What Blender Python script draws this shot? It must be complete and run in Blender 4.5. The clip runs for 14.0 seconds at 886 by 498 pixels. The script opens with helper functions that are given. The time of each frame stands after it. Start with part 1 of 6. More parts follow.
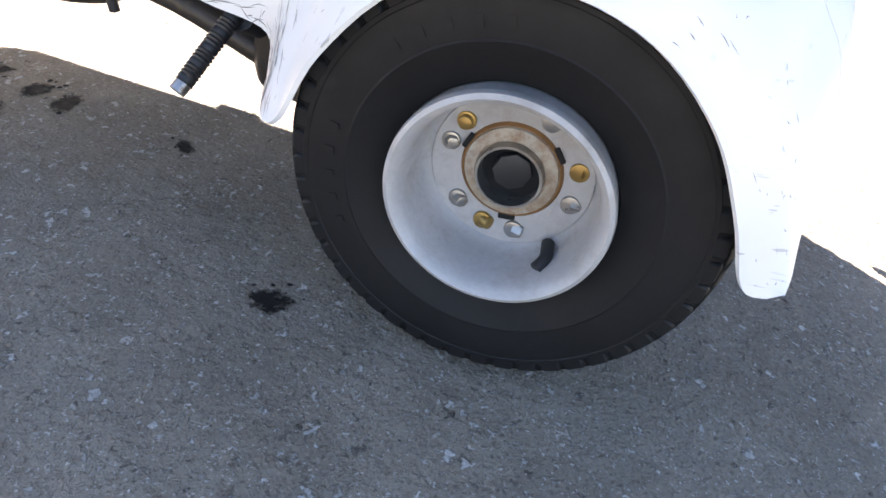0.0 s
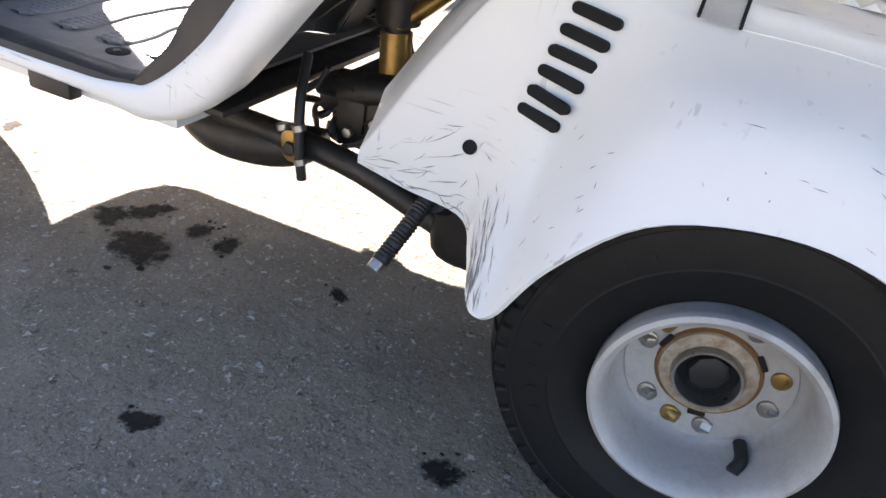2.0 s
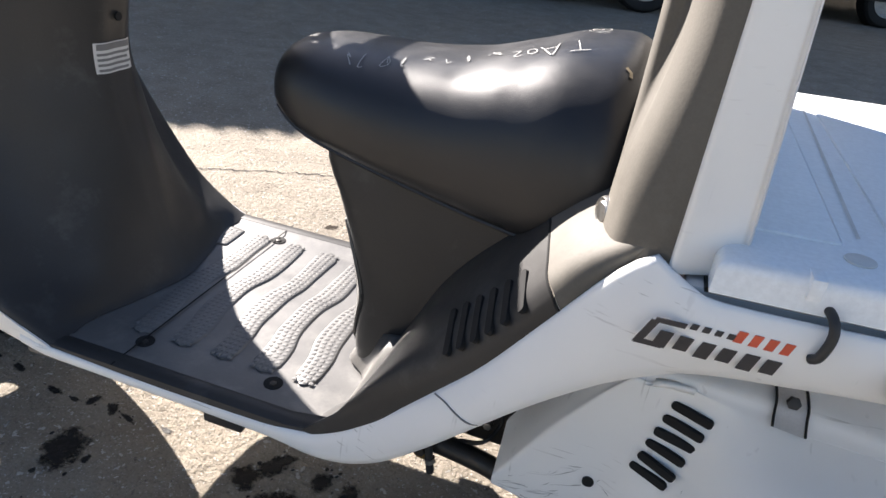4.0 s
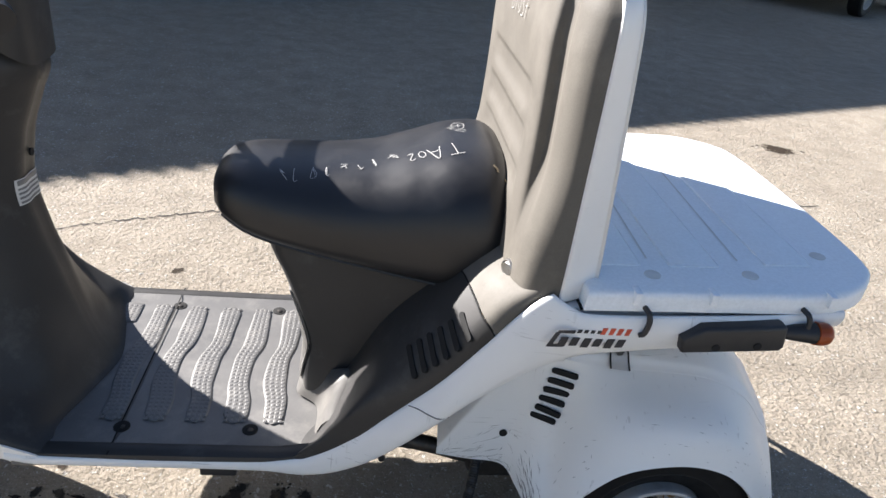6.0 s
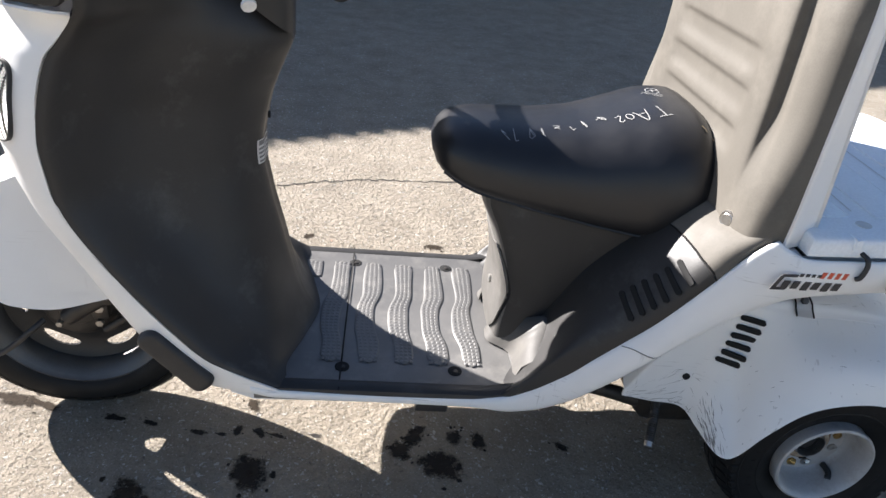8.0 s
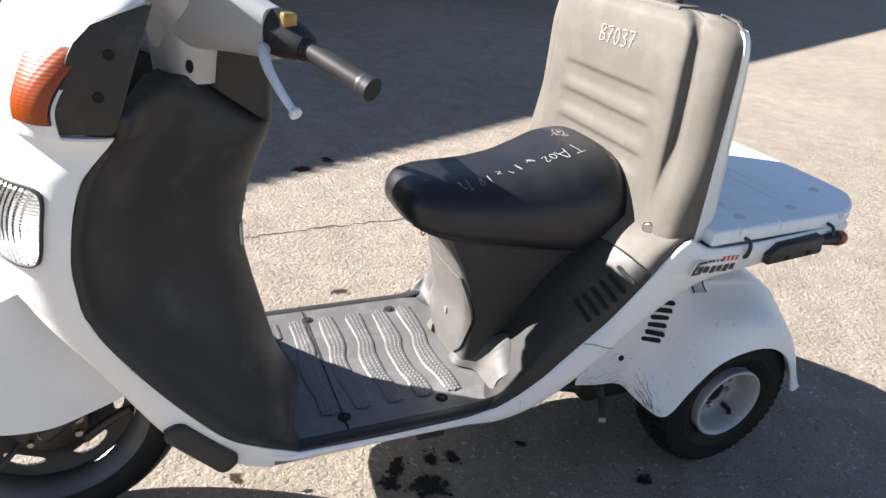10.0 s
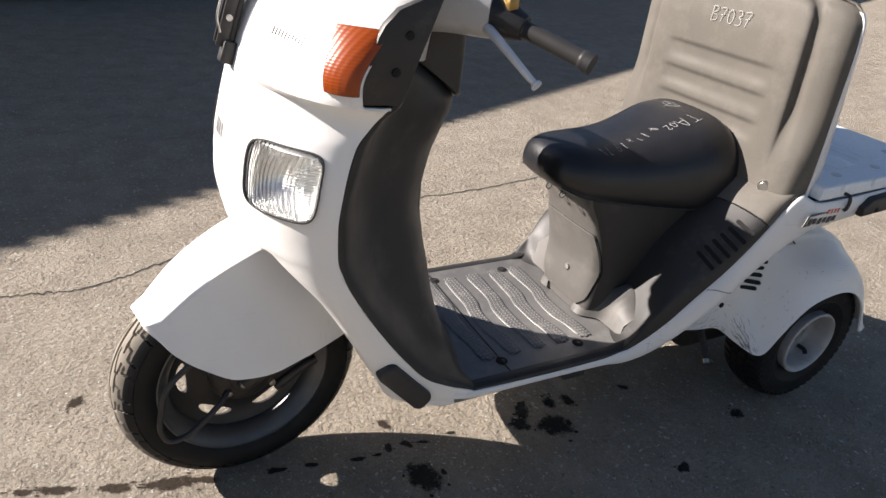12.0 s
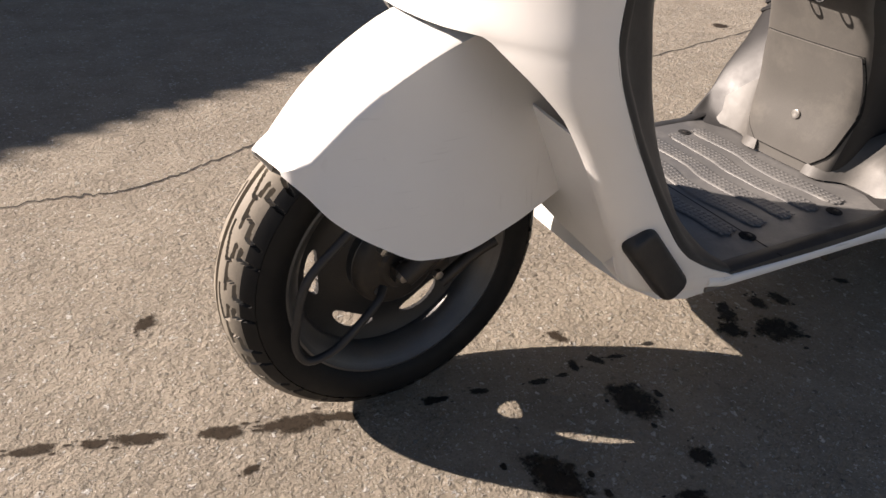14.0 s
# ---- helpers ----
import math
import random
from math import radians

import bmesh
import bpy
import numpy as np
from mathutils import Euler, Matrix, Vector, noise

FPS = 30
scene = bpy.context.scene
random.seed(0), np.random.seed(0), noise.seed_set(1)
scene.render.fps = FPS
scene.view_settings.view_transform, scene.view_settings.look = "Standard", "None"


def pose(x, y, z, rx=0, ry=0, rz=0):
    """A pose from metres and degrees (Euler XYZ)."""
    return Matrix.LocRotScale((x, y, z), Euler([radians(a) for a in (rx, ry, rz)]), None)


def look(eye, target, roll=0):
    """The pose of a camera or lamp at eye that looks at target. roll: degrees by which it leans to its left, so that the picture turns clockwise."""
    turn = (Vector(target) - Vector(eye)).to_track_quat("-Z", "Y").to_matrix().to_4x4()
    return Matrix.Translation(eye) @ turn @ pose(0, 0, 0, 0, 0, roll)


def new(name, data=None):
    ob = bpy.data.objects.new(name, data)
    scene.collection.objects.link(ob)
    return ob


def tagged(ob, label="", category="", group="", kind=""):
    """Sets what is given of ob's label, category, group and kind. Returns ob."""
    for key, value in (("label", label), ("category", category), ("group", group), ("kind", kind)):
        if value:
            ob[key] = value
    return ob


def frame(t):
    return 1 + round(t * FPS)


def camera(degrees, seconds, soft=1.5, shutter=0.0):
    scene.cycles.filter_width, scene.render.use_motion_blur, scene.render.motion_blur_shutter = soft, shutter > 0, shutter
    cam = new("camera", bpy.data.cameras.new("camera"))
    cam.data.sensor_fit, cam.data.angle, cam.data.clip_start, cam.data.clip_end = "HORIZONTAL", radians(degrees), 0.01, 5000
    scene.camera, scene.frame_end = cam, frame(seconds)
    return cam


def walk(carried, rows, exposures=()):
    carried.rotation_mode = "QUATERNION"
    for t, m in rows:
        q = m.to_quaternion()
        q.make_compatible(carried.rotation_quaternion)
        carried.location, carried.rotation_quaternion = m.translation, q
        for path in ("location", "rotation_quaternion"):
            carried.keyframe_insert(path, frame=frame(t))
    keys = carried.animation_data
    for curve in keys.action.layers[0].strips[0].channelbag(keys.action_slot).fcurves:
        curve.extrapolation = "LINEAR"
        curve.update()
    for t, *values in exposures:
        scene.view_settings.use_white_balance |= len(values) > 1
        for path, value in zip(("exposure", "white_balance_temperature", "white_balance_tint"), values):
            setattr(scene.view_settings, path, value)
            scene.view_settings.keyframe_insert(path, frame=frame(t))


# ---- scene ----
cam = camera(66.2, 14.0)
PATH = [
    (0, (0.793, -0.704, 0.444), (0.505, 0.866, -0.761), 12.3),
    (0.5, (0.768, -0.699, 0.463), (0.467, 0.915, -0.679), 12.8),
    (1, (0.718, -0.701, 0.485), (0.34, 0.942, -0.591), 11.9),
    (1.5, (0.683, -0.714, 0.501), (0.236, 0.943, -0.526), 12.0),
    (2, (0.647, -0.72, 0.505), (0.18, 0.93, -0.526), 11.9),
    (2.5, (0.608, -0.718, 0.53), (0.139, 0.936, -0.492), 11.5),
    (3, (0.545, -0.726, 0.608), (0.105, 0.94, -0.407), 10.9),
    (3.5, (0.509, -0.747, 0.718), (0.064, 0.939, -0.262), 10.4),
    (4, (0.46, -0.768, 0.838), (0.003, 0.934, -0.108), 7.4),
    (4.2, (0.434, -0.773, 0.9), (0.007, 0.92, -0.075), 5.1),
    (6.3, (0.221, -1.017, 1.058), (0.516, 0.713, 0.099), 8.3),
    (6.5, (0.199, -1.026, 1.057), (0.495, 0.701, 0.092), 8.6),
    (7, (0.1, -1.043, 1.049), (0.352, 0.675, 0.057), 6.3),
    (7.5, (0.005, -1.06, 1.038), (0.222, 0.652, 0.028), 6.7),
    (7.7, (-0.019, -1.063, 1.031), (0.171, 0.645, 0.008), 7.2),
    (9.8, (-0.35, -1.133, 1.069), (0.361, 0.534, 0.226), 4.7),
    (10, (-0.377, -1.112, 1.106), (0.386, 0.504, 0.207), 5.7),
    (10.5, (-0.472, -1.087, 1.124), (0.382, 0.489, 0.236), 4.9),
    (11, (-0.537, -1.063, 1.128), (0.316, 0.504, 0.225), 6.7),
    (11.5, (-0.64, -1.07, 1.119), (0.209, 0.505, 0.225), 7.5),
    (12, (-0.782, -1.092, 1.098), (0.083, 0.451, 0.165), 6.1),
    (12.5, (-0.875, -1.082, 1.05), (-0.032, 0.44, 0.064), 5.9),
    (13, (-0.914, -0.974, 0.951), (-0.081, 0.482, -0.137), 5.9),
    (13.5, (-0.913, -0.808, 0.851), (-0.084, 0.636, -0.258), 6.3),
    (14, (-0.906, -0.702, 0.746), (-0.081, 0.766, -0.332), 3.7),
]
walk(cam, [(t, look(eye, target, roll)) for t, eye, target, roll in PATH],
     [(0.0, 3.62, 6550, 20), (1.0, 3.62, 6550, 20), (2.0, 3.15, 6600, 19), (2.5, 2.75, 6500, 18), (3.0, 2.55, 6400, 16), (3.5, 2.3, 6350, 16), (4.2, 2.05, 6250, 15), (7.0, 1.93, 6050, 14),
      (10.0, 1.9, 6100, 15), (11.0, 1.8, 6100, 15), (12.5, 1.12, 6600, 18), (14.0, 1.12, 6850, 20)])

# ---- world, sun and exposure ----
SUN = Vector((-1.43, 0.97, 1.0)).normalized()
world = bpy.data.worlds.new("world")
scene.world = world
world.use_nodes = True
wn = world.node_tree.nodes
sky = wn.new("ShaderNodeTexSky")
sky.sky_type, sky.sun_disc = "NISHITA", False
sky.sun_elevation, sky.sun_rotation = math.asin(SUN.z), math.atan2(SUN.x, SUN.y)
sky.air_density, sky.dust_density, sky.ozone_density = 1.0, 0.6, 1.0
wn["Background"].inputs["Strength"].default_value = 0.041
world.node_tree.links.new(sky.outputs[0], wn["Background"].inputs["Color"])
sun = new("sun", bpy.data.lights.new("sun", "SUN"))
sun.data.energy, sun.data.angle, sun.data.color = 5.6, radians(0.5), (1.0, 0.93, 0.82)
sun.matrix_world = look(SUN * 30, (0, 0, 0))


# ---- materials ----
def nodes_of(name):
    m = bpy.data.materials.new(name)
    m.use_nodes = True
    t = m.node_tree
    return m, t, t.nodes["Principled BSDF"]


def noise_node(t, scale, detail=4.0, rough=0.55, coord=None, stretch=None):
    n = t.nodes.new("ShaderNodeTexNoise")
    n.inputs["Scale"].default_value, n.inputs["Detail"].default_value, n.inputs["Roughness"].default_value = scale, detail, rough
    c = coord or t.nodes.new("ShaderNodeTexCoord").outputs["Object"]
    if stretch:
        mp = t.nodes.new("ShaderNodeMapping")
        mp.inputs["Scale"].default_value = stretch
        t.links.new(c, mp.inputs["Vector"])
        c = mp.outputs["Vector"]
    t.links.new(c, n.inputs["Vector"])
    return n.outputs["Fac"]


def ramp(t, fac, stops):
    r = t.nodes.new("ShaderNodeValToRGB")
    e = r.color_ramp.elements
    while len(e) < len(stops):
        e.new(0.5)
    for el, (p, c) in zip(e, stops):
        el.position, el.color = p, (*c, 1) if len(c) == 3 else c
    t.links.new(fac, r.inputs["Fac"])
    return r.outputs["Color"]


def mix(t, fac, a, b, mode="MIX"):
    n = t.nodes.new("ShaderNodeMix")
    n.data_type, n.blend_type = "RGBA", mode
    for sock, v in ((n.inputs["Factor"], fac), (n.inputs["A"], a), (n.inputs["B"], b)):
        if isinstance(v, (int, float)):
            sock.default_value = v
        elif isinstance(v, tuple):
            sock.default_value = (*v, 1)
        else:
            t.links.new(v, sock)
    return n.outputs["Result"]


def bump(t, height, strength, distance, bsdf, under=None):
    b = t.nodes.new("ShaderNodeBump")
    b.inputs["Strength"].default_value, b.inputs["Distance"].default_value = strength, distance
    t.links.new(height, b.inputs["Height"])
    if under:
        t.links.new(under, b.inputs["Normal"])
    t.links.new(b.outputs["Normal"], bsdf.inputs["Normal"])
    return b.outputs["Normal"]


def surface(name, base, other, rough=(0.4, 0.55), big=6.0, fine=180.0, relief=0.1, metal=0.0, dirt=None, dirt_at=(0.55, 0.72), coat=0.0, spec=0.5):
    """Painted, moulded or metal surface: two-scale tint, fine relief and uneven gloss, with worn or dirty patches."""
    m, t, b = nodes_of(name)
    f1, f2 = noise_node(t, big, 5), noise_node(t, fine, 3)
    col = mix(t, ramp(t, f1, [(0.3, (0, 0, 0)), (0.7, (1, 1, 1))]), base, other)
    col = mix(t, 0.12, col, ramp(t, f2, [(0.3, (0.25, 0.25, 0.25)), (0.7, (1, 1, 1))]), "MULTIPLY")
    if dirt:
        d = noise_node(t, big * 2.3, 8, 0.7)
        col = mix(t, ramp(t, d, [(dirt_at[0], (0, 0, 0)), (dirt_at[1], (0.7, 0.7, 0.7))]), col, dirt)
    t.links.new(col, b.inputs["Base Color"])
    t.links.new(ramp(t, noise_node(t, big * 3, 6, 0.65), [(0.3, (rough[0],) * 3), (0.7, (rough[1],) * 3)]), b.inputs["Roughness"])
    b.inputs["Metallic"].default_value, b.inputs["Coat Weight"].default_value = metal, coat
    b.inputs["Specular IOR Level"].default_value = spec
    bump(t, f2, relief, 0.0006, b)
    return m


def scuffed(name, base, scratch, amount=0.5):
    """Old white paint with hairline scratches running several ways."""
    m, t, b = nodes_of(name)
    f1 = noise_node(t, 5, 5)
    col = mix(t, ramp(t, f1, [(0.3, (0, 0, 0)), (0.7, (1, 1, 1))]), base, tuple(c * 0.94 for c in base))
    for k, st in enumerate(((14, 90, 300), (160, 60, 12), (90, 120, 16))):
        s = noise_node(t, 1.0, 2, 0.5, stretch=st)
        patch = noise_node(t, 7 + 3 * k, 3)
        line = mix(t, 1.0, ramp(t, s, [(0.66, (0, 0, 0)), (0.70, (1, 1, 1))]), ramp(t, patch, [(0.52, (0, 0, 0)), (0.66, (amount,) * 3)]), "MULTIPLY")
        col = mix(t, line, col, scratch)
    t.links.new(col, b.inputs["Base Color"])
    t.links.new(ramp(t, noise_node(t, 20, 6, 0.65), [(0.3, (0.28,) * 3), (0.7, (0.42,) * 3)]), b.inputs["Roughness"])
    bump(t, noise_node(t, 60, 4), 0.05, 0.0008, b)
    return m


def plain(name, col, rough=0.5, metal=0.0):
    m, t, b = nodes_of(name)
    f = noise_node(t, 40, 4)
    t.links.new(mix(t, f, tuple(c * 0.75 for c in col), tuple(min(1, c * 1.2) for c in col)), b.inputs["Base Color"])
    b.inputs["Roughness"].default_value, b.inputs["Metallic"].default_value = rough, metal
    return m


WHITE = scuffed("white_paint", (0.82, 0.81, 0.785), (0.42, 0.4, 0.37), 0.14)
WHITE_WORN = scuffed("white_paint_scuffed", (0.8, 0.8, 0.785), (0.3, 0.29, 0.27), 0.55)
DECK = surface("white_deck_plastic", (0.84, 0.87, 0.89), (0.78, 0.82, 0.85), (0.4, 0.55), 5, 220, 0.15)
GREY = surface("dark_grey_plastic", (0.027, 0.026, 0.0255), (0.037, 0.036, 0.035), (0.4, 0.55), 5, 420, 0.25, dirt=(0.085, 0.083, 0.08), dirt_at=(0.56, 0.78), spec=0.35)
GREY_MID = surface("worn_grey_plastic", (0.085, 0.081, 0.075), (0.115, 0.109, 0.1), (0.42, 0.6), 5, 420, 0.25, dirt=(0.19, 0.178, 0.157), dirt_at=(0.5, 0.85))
GREY_PALE = surface("faded_grey_plastic", (0.1, 0.092, 0.079), (0.132, 0.122, 0.105), (0.55, 0.72), 4, 420, 0.25, dirt=(0.18, 0.166, 0.143), dirt_at=(0.48, 0.8), spec=0.25)
FLOOR_GREY = surface("grey_floor_plastic", (0.105, 0.104, 0.102), (0.145, 0.142, 0.137), (0.36, 0.55), 8, 350, 0.25, dirt=(0.24, 0.23, 0.21), dirt_at=(0.5, 0.8))
VINYL = surface("black_vinyl", (0.0095, 0.01, 0.012), (0.015, 0.0155, 0.018), (0.3, 0.42), 7, 900, 0.35, dirt=(0.02, 0.02, 0.021), dirt_at=(0.55, 0.85), spec=0.5)
RUBBER = surface("tyre_rubber", (0.007, 0.007, 0.0073), (0.011, 0.011, 0.0113), (0.5, 0.7), 9, 300, 0.3, dirt=(0.024, 0.022, 0.02), dirt_at=(0.58, 0.85), spec=0.25)
BLACK = surface("black_plastic", (0.016, 0.016, 0.017), (0.025, 0.025, 0.026), (0.45, 0.6), 12, 300, 0.3)
SILVER = surface("silver_rim_paint", (0.4, 0.392, 0.38), (0.48, 0.472, 0.46), (0.42, 0.6), 14, 220, 0.5, metal=0.15, dirt=(0.26, 0.225, 0.19), dirt_at=(0.5, 0.75))
ALLOY = surface("grey_wheel_paint", (0.09, 0.09, 0.09), (0.125, 0.124, 0.123), (0.35, 0.5), 14, 300, 0.2, metal=0.5, dirt=(0.12, 0.1, 0.085))
STEEL = surface("worn_steel", (0.5, 0.49, 0.47), (0.36, 0.34, 0.31), (0.25, 0.45), 30, 200, 0.2, metal=0.9, dirt=(0.2, 0.13, 0.08))
OILY = surface("oily_dark_metal", (0.03, 0.027, 0.024), (0.055, 0.048, 0.042), (0.35, 0.6), 18, 150, 0.5, metal=0.4, dirt=(0.1, 0.07, 0.045))
RUST = surface("rusty_steel", (0.4, 0.33, 0.24), (0.5, 0.45, 0.37), (0.6, 0.8), 40, 200, 0.4, metal=0.2, dirt=(0.2, 0.09, 0.03), dirt_at=(0.45, 0.65))
BRASS = surface("gold_zinc_plate", (0.45, 0.3, 0.1), (0.32, 0.2, 0.07), (0.3, 0.5), 25, 200, 0.2, metal=0.8, dirt=(0.08, 0.05, 0.03))
CHROME = plain("chrome", (0.75, 0.75, 0.74), 0.16, 1.0)
HOLE = plain("dark_hollow", (0.006, 0.006, 0.006), 0.9)
LOGO_DARK = plain("charcoal_decal", (0.025, 0.025, 0.03), 0.4)
LOGO_RED = plain("red_decal", (0.6, 0.09, 0.04), 0.4)
CHALK = plain("white_marker", (0.34, 0.34, 0.33), 0.7)
FADED_SILVER = surface("faded_silver_paint", (0.46, 0.46, 0.46), (0.54, 0.54, 0.535), (0.3, 0.42), 8, 500, 0.2, metal=0.15, dirt=(0.36, 0.35, 0.33))
LABEL_WHITE = plain("white_label", (0.6, 0.6, 0.58), 0.5)
LABEL_GREY = plain("grey_label", (0.16, 0.16, 0.16), 0.5)
BADGE = plain("silver_grey_badge", (0.32, 0.32, 0.33), 0.3, 0.4)


def lens(name, col, rough, weight, relief=0.55, ior=1.45):
    m, t, b = nodes_of(name)
    b.inputs["Base Color"].default_value = (*col, 1)
    b.inputs["Roughness"].default_value, b.inputs["IOR"].default_value = rough, ior
    b.inputs["Transmission Weight"].default_value = weight
    w = t.nodes.new("ShaderNodeTexWave")
    w.bands_direction, w.inputs["Scale"].default_value = "Y", 42
    t.links.new(t.nodes.new("ShaderNodeTexCoord").outputs["Object"], w.inputs["Vector"])
    w2 = t.nodes.new("ShaderNodeTexWave")
    w2.bands_direction, w2.inputs["Scale"].default_value = "Z", 75
    t.links.new(t.nodes.new("ShaderNodeTexCoord").outputs["Object"], w2.inputs["Vector"])
    bump(t, mix(t, 0.4, w.outputs["Fac"], w2.outputs["Fac"]), relief, 0.0018, b)
    return m


GLASS = lens("clear_lamp_lens", (0.97, 0.98, 0.97), 0.02, 1.0)
AMBER = lens("amber_lens", (0.32, 0.055, 0.003), 0.3, 0.15, 0.16)
ALU = surface("polished_aluminium", (0.8, 0.8, 0.79), (0.74, 0.74, 0.73), (0.3, 0.45), 30, 200, 0.1, metal=0.1)
TREAD = surface("dusty_tread_rubber", (0.17, 0.15, 0.12), (0.23, 0.203, 0.163), (0.65, 0.8), 9, 300, 0.3, dirt=(0.28, 0.245, 0.195), dirt_at=(0.45, 0.75))
DARK_ALLOY = surface("blackened_wheel_paint", (0.02, 0.02, 0.02), (0.035, 0.034, 0.034), (0.35, 0.5), 14, 300, 0.2, metal=0.4)
MIRROR = plain("lamp_reflector", (0.84, 0.84, 0.83), 0.17, 0.95)


def ground_material():
    """Old concrete-bound asphalt: a beige binder with proud stones, pits between them and broad stains."""
    m, t, b = nodes_of("worn_asphalt")
    co = t.nodes.new("ShaderNodeTexCoord").outputs["Object"]
    broad, mid, fine = noise_node(t, 0.55, 6, 0.6, co), noise_node(t, 7, 7, 0.65, co), noise_node(t, 230, 4, 0.6, co)
    col = ramp(t, mid, [(0.25, (0.26, 0.226, 0.178)), (0.75, (0.43, 0.378, 0.303))])
    col = mix(t, 0.5, col, ramp(t, fine, [(0.3, (0.45, 0.43, 0.41)), (0.5, (1, 1, 1)), (0.8, (1.0, 0.98, 0.95))]), "MULTIPLY")
    heights = []
    for sc, share, cover in ((75, 0.8, 0.75), (140, 0.76, 0.7), (280, 0.64, 0.5)):
        v = t.nodes.new("ShaderNodeTexVoronoi")
        v.inputs["Scale"].default_value, v.inputs["Randomness"].default_value = sc, 1
        wob = t.nodes.new("ShaderNodeTexNoise")
        wob.inputs["Scale"].default_value, wob.inputs["Detail"].default_value = sc * 1.2, 4
        t.links.new(co, wob.inputs["Vector"])
        t.links.new(mix(t, 2.2 / sc, co, wob.outputs["Color"], "ADD"), v.inputs["Vector"])
        pick = t.nodes.new("ShaderNodeSeparateColor")
        t.links.new(v.outputs["Color"], pick.inputs[0])
        inside = ramp(t, v.outputs["Distance"], [(0.24, (1, 1, 1)), (0.36, (0, 0, 0))])
        some = ramp(t, pick.outputs["Red"], [(share, (0, 0, 0)), (share + 0.02, (1, 1, 1))])
        stone = mix(t, 1.0, inside, some, "MULTIPLY")
        heights.append(stone)
        col = mix(t, mix(t, 1.0, stone, (cover,) * 3, "MULTIPLY"), col, ramp(t, pick.outputs["Green"], [(0.0, (0.1, 0.09, 0.078)), (0.16, (0.2, 0.18, 0.155)), (0.26, (0.62, 0.6, 0.56)), (1.0, (0.86, 0.84, 0.8))]))
    pits = ramp(t, noise_node(t, 95, 4, 0.6, co), [(0.64, (0, 0, 0)), (0.72, (1, 1, 1))])
    where = ramp(t, noise_node(t, 3.5, 4, 0.6, co), [(0.4, (0.2, 0.2, 0.2)), (0.62, (1, 1, 1))])
    pits = mix(t, 1.0, pits, where, "MULTIPLY")
    col = mix(t, mix(t, 1.0, pits, (0.5, 0.5, 0.5), "MULTIPLY"), col, (0.14, 0.122, 0.1))
    col = mix(t, 0.5, col, ramp(t, noise_node(t, 50, 6, 0.75, co), [(0.3, (0.5, 0.47, 0.43)), (0.45, (0.95, 0.95, 0.95)), (0.7, (1, 1, 1))]), "MULTIPLY")
    col = mix(t, 0.5, col, ramp(t, broad, [(0.35, (0.72, 0.71, 0.7)), (0.65, (1, 1, 1))]), "MULTIPLY")
    col = mix(t, mix(t, 1.0, ramp(t, noise_node(t, 2.2, 6, 0.7, co), [(0.58, (0, 0, 0)), (0.72, (1, 1, 1))]), (0.35, 0.35, 0.35), "MULTIPLY"), col, (0.24, 0.19, 0.135))
    t.links.new(col, b.inputs["Base Color"])
    b.inputs["Roughness"].default_value = 0.85
    b.inputs["Specular IOR Level"].default_value = 0.3
    n0 = bump(t, noise_node(t, 17, 8, 0.75, co), 0.9, 0.022, b)
    grit = noise_node(t, 60, 4, 0.65, co)
    n1 = bump(t, grit, 1.0, 0.013, b, n0)
    n2 = bump(t, fine, 0.5, 0.002, b, n1)
    n3 = bump(t, mix(t, 0.5, heights[0], heights[1]), 1.0, 0.013, b, n2)
    low = t.nodes.new("ShaderNodeInvert")
    t.links.new(pits, low.inputs["Color"])
    bump(t, low.outputs["Color"], 1.0, 0.012, b, n3)
    return m


GROUND = ground_material()


def stain_material(name, lo, hi, cover, shine):
    """A spill soaked into the ground: ragged and thin at its rim, by the mesh's own fade values."""
    m, t, b = nodes_of(name)
    f = noise_node(t, 90, 6, 0.7)
    t.links.new(ramp(t, f, [(0.3, lo), (0.75, hi)]), b.inputs["Base Color"])
    t.links.new(ramp(t, f, [(0.4, (shine,) * 3), (0.6, (0.85,) * 3)]), b.inputs["Roughness"])
    bump(t, noise_node(t, 160, 5, 0.7), 0.7, 0.003, b)
    b.inputs["Specular IOR Level"].default_value = 0.25 if shine < 0.6 else 0.08
    at = t.nodes.new("ShaderNodeAttribute")
    at.attribute_name = "fade"
    rag = t.nodes.new("ShaderNodeMath")
    rag.operation = "MULTIPLY_ADD"
    t.links.new(noise_node(t, 60, 6, 0.75), rag.inputs[0])
    rag.inputs[1].default_value = 2.4
    t.links.new(at.outputs["Fac"], rag.inputs[2])
    scaled = t.nodes.new("ShaderNodeMath")
    scaled.operation = "MULTIPLY"
    scaled.inputs[1].default_value = 1 / 2.4
    t.links.new(rag.outputs[0], scaled.inputs[0])
    t.links.new(ramp(t, scaled.outputs[0], [(1.3 / 2.4, (0, 0, 0)), (1.75 / 2.4, (cover,) * 3)]), b.inputs["Alpha"])
    return m


STAIN = stain_material("oil_stain", (0.008, 0.007, 0.006), (0.022, 0.019, 0.016), 0.97, 0.45)
STAIN_FAINT = stain_material("dried_stain", (0.022, 0.017, 0.012), (0.055, 0.042, 0.031), 0.92, 0.8)
CRACK = plain("crack_shadow", (0.03, 0.026, 0.022), 0.95)


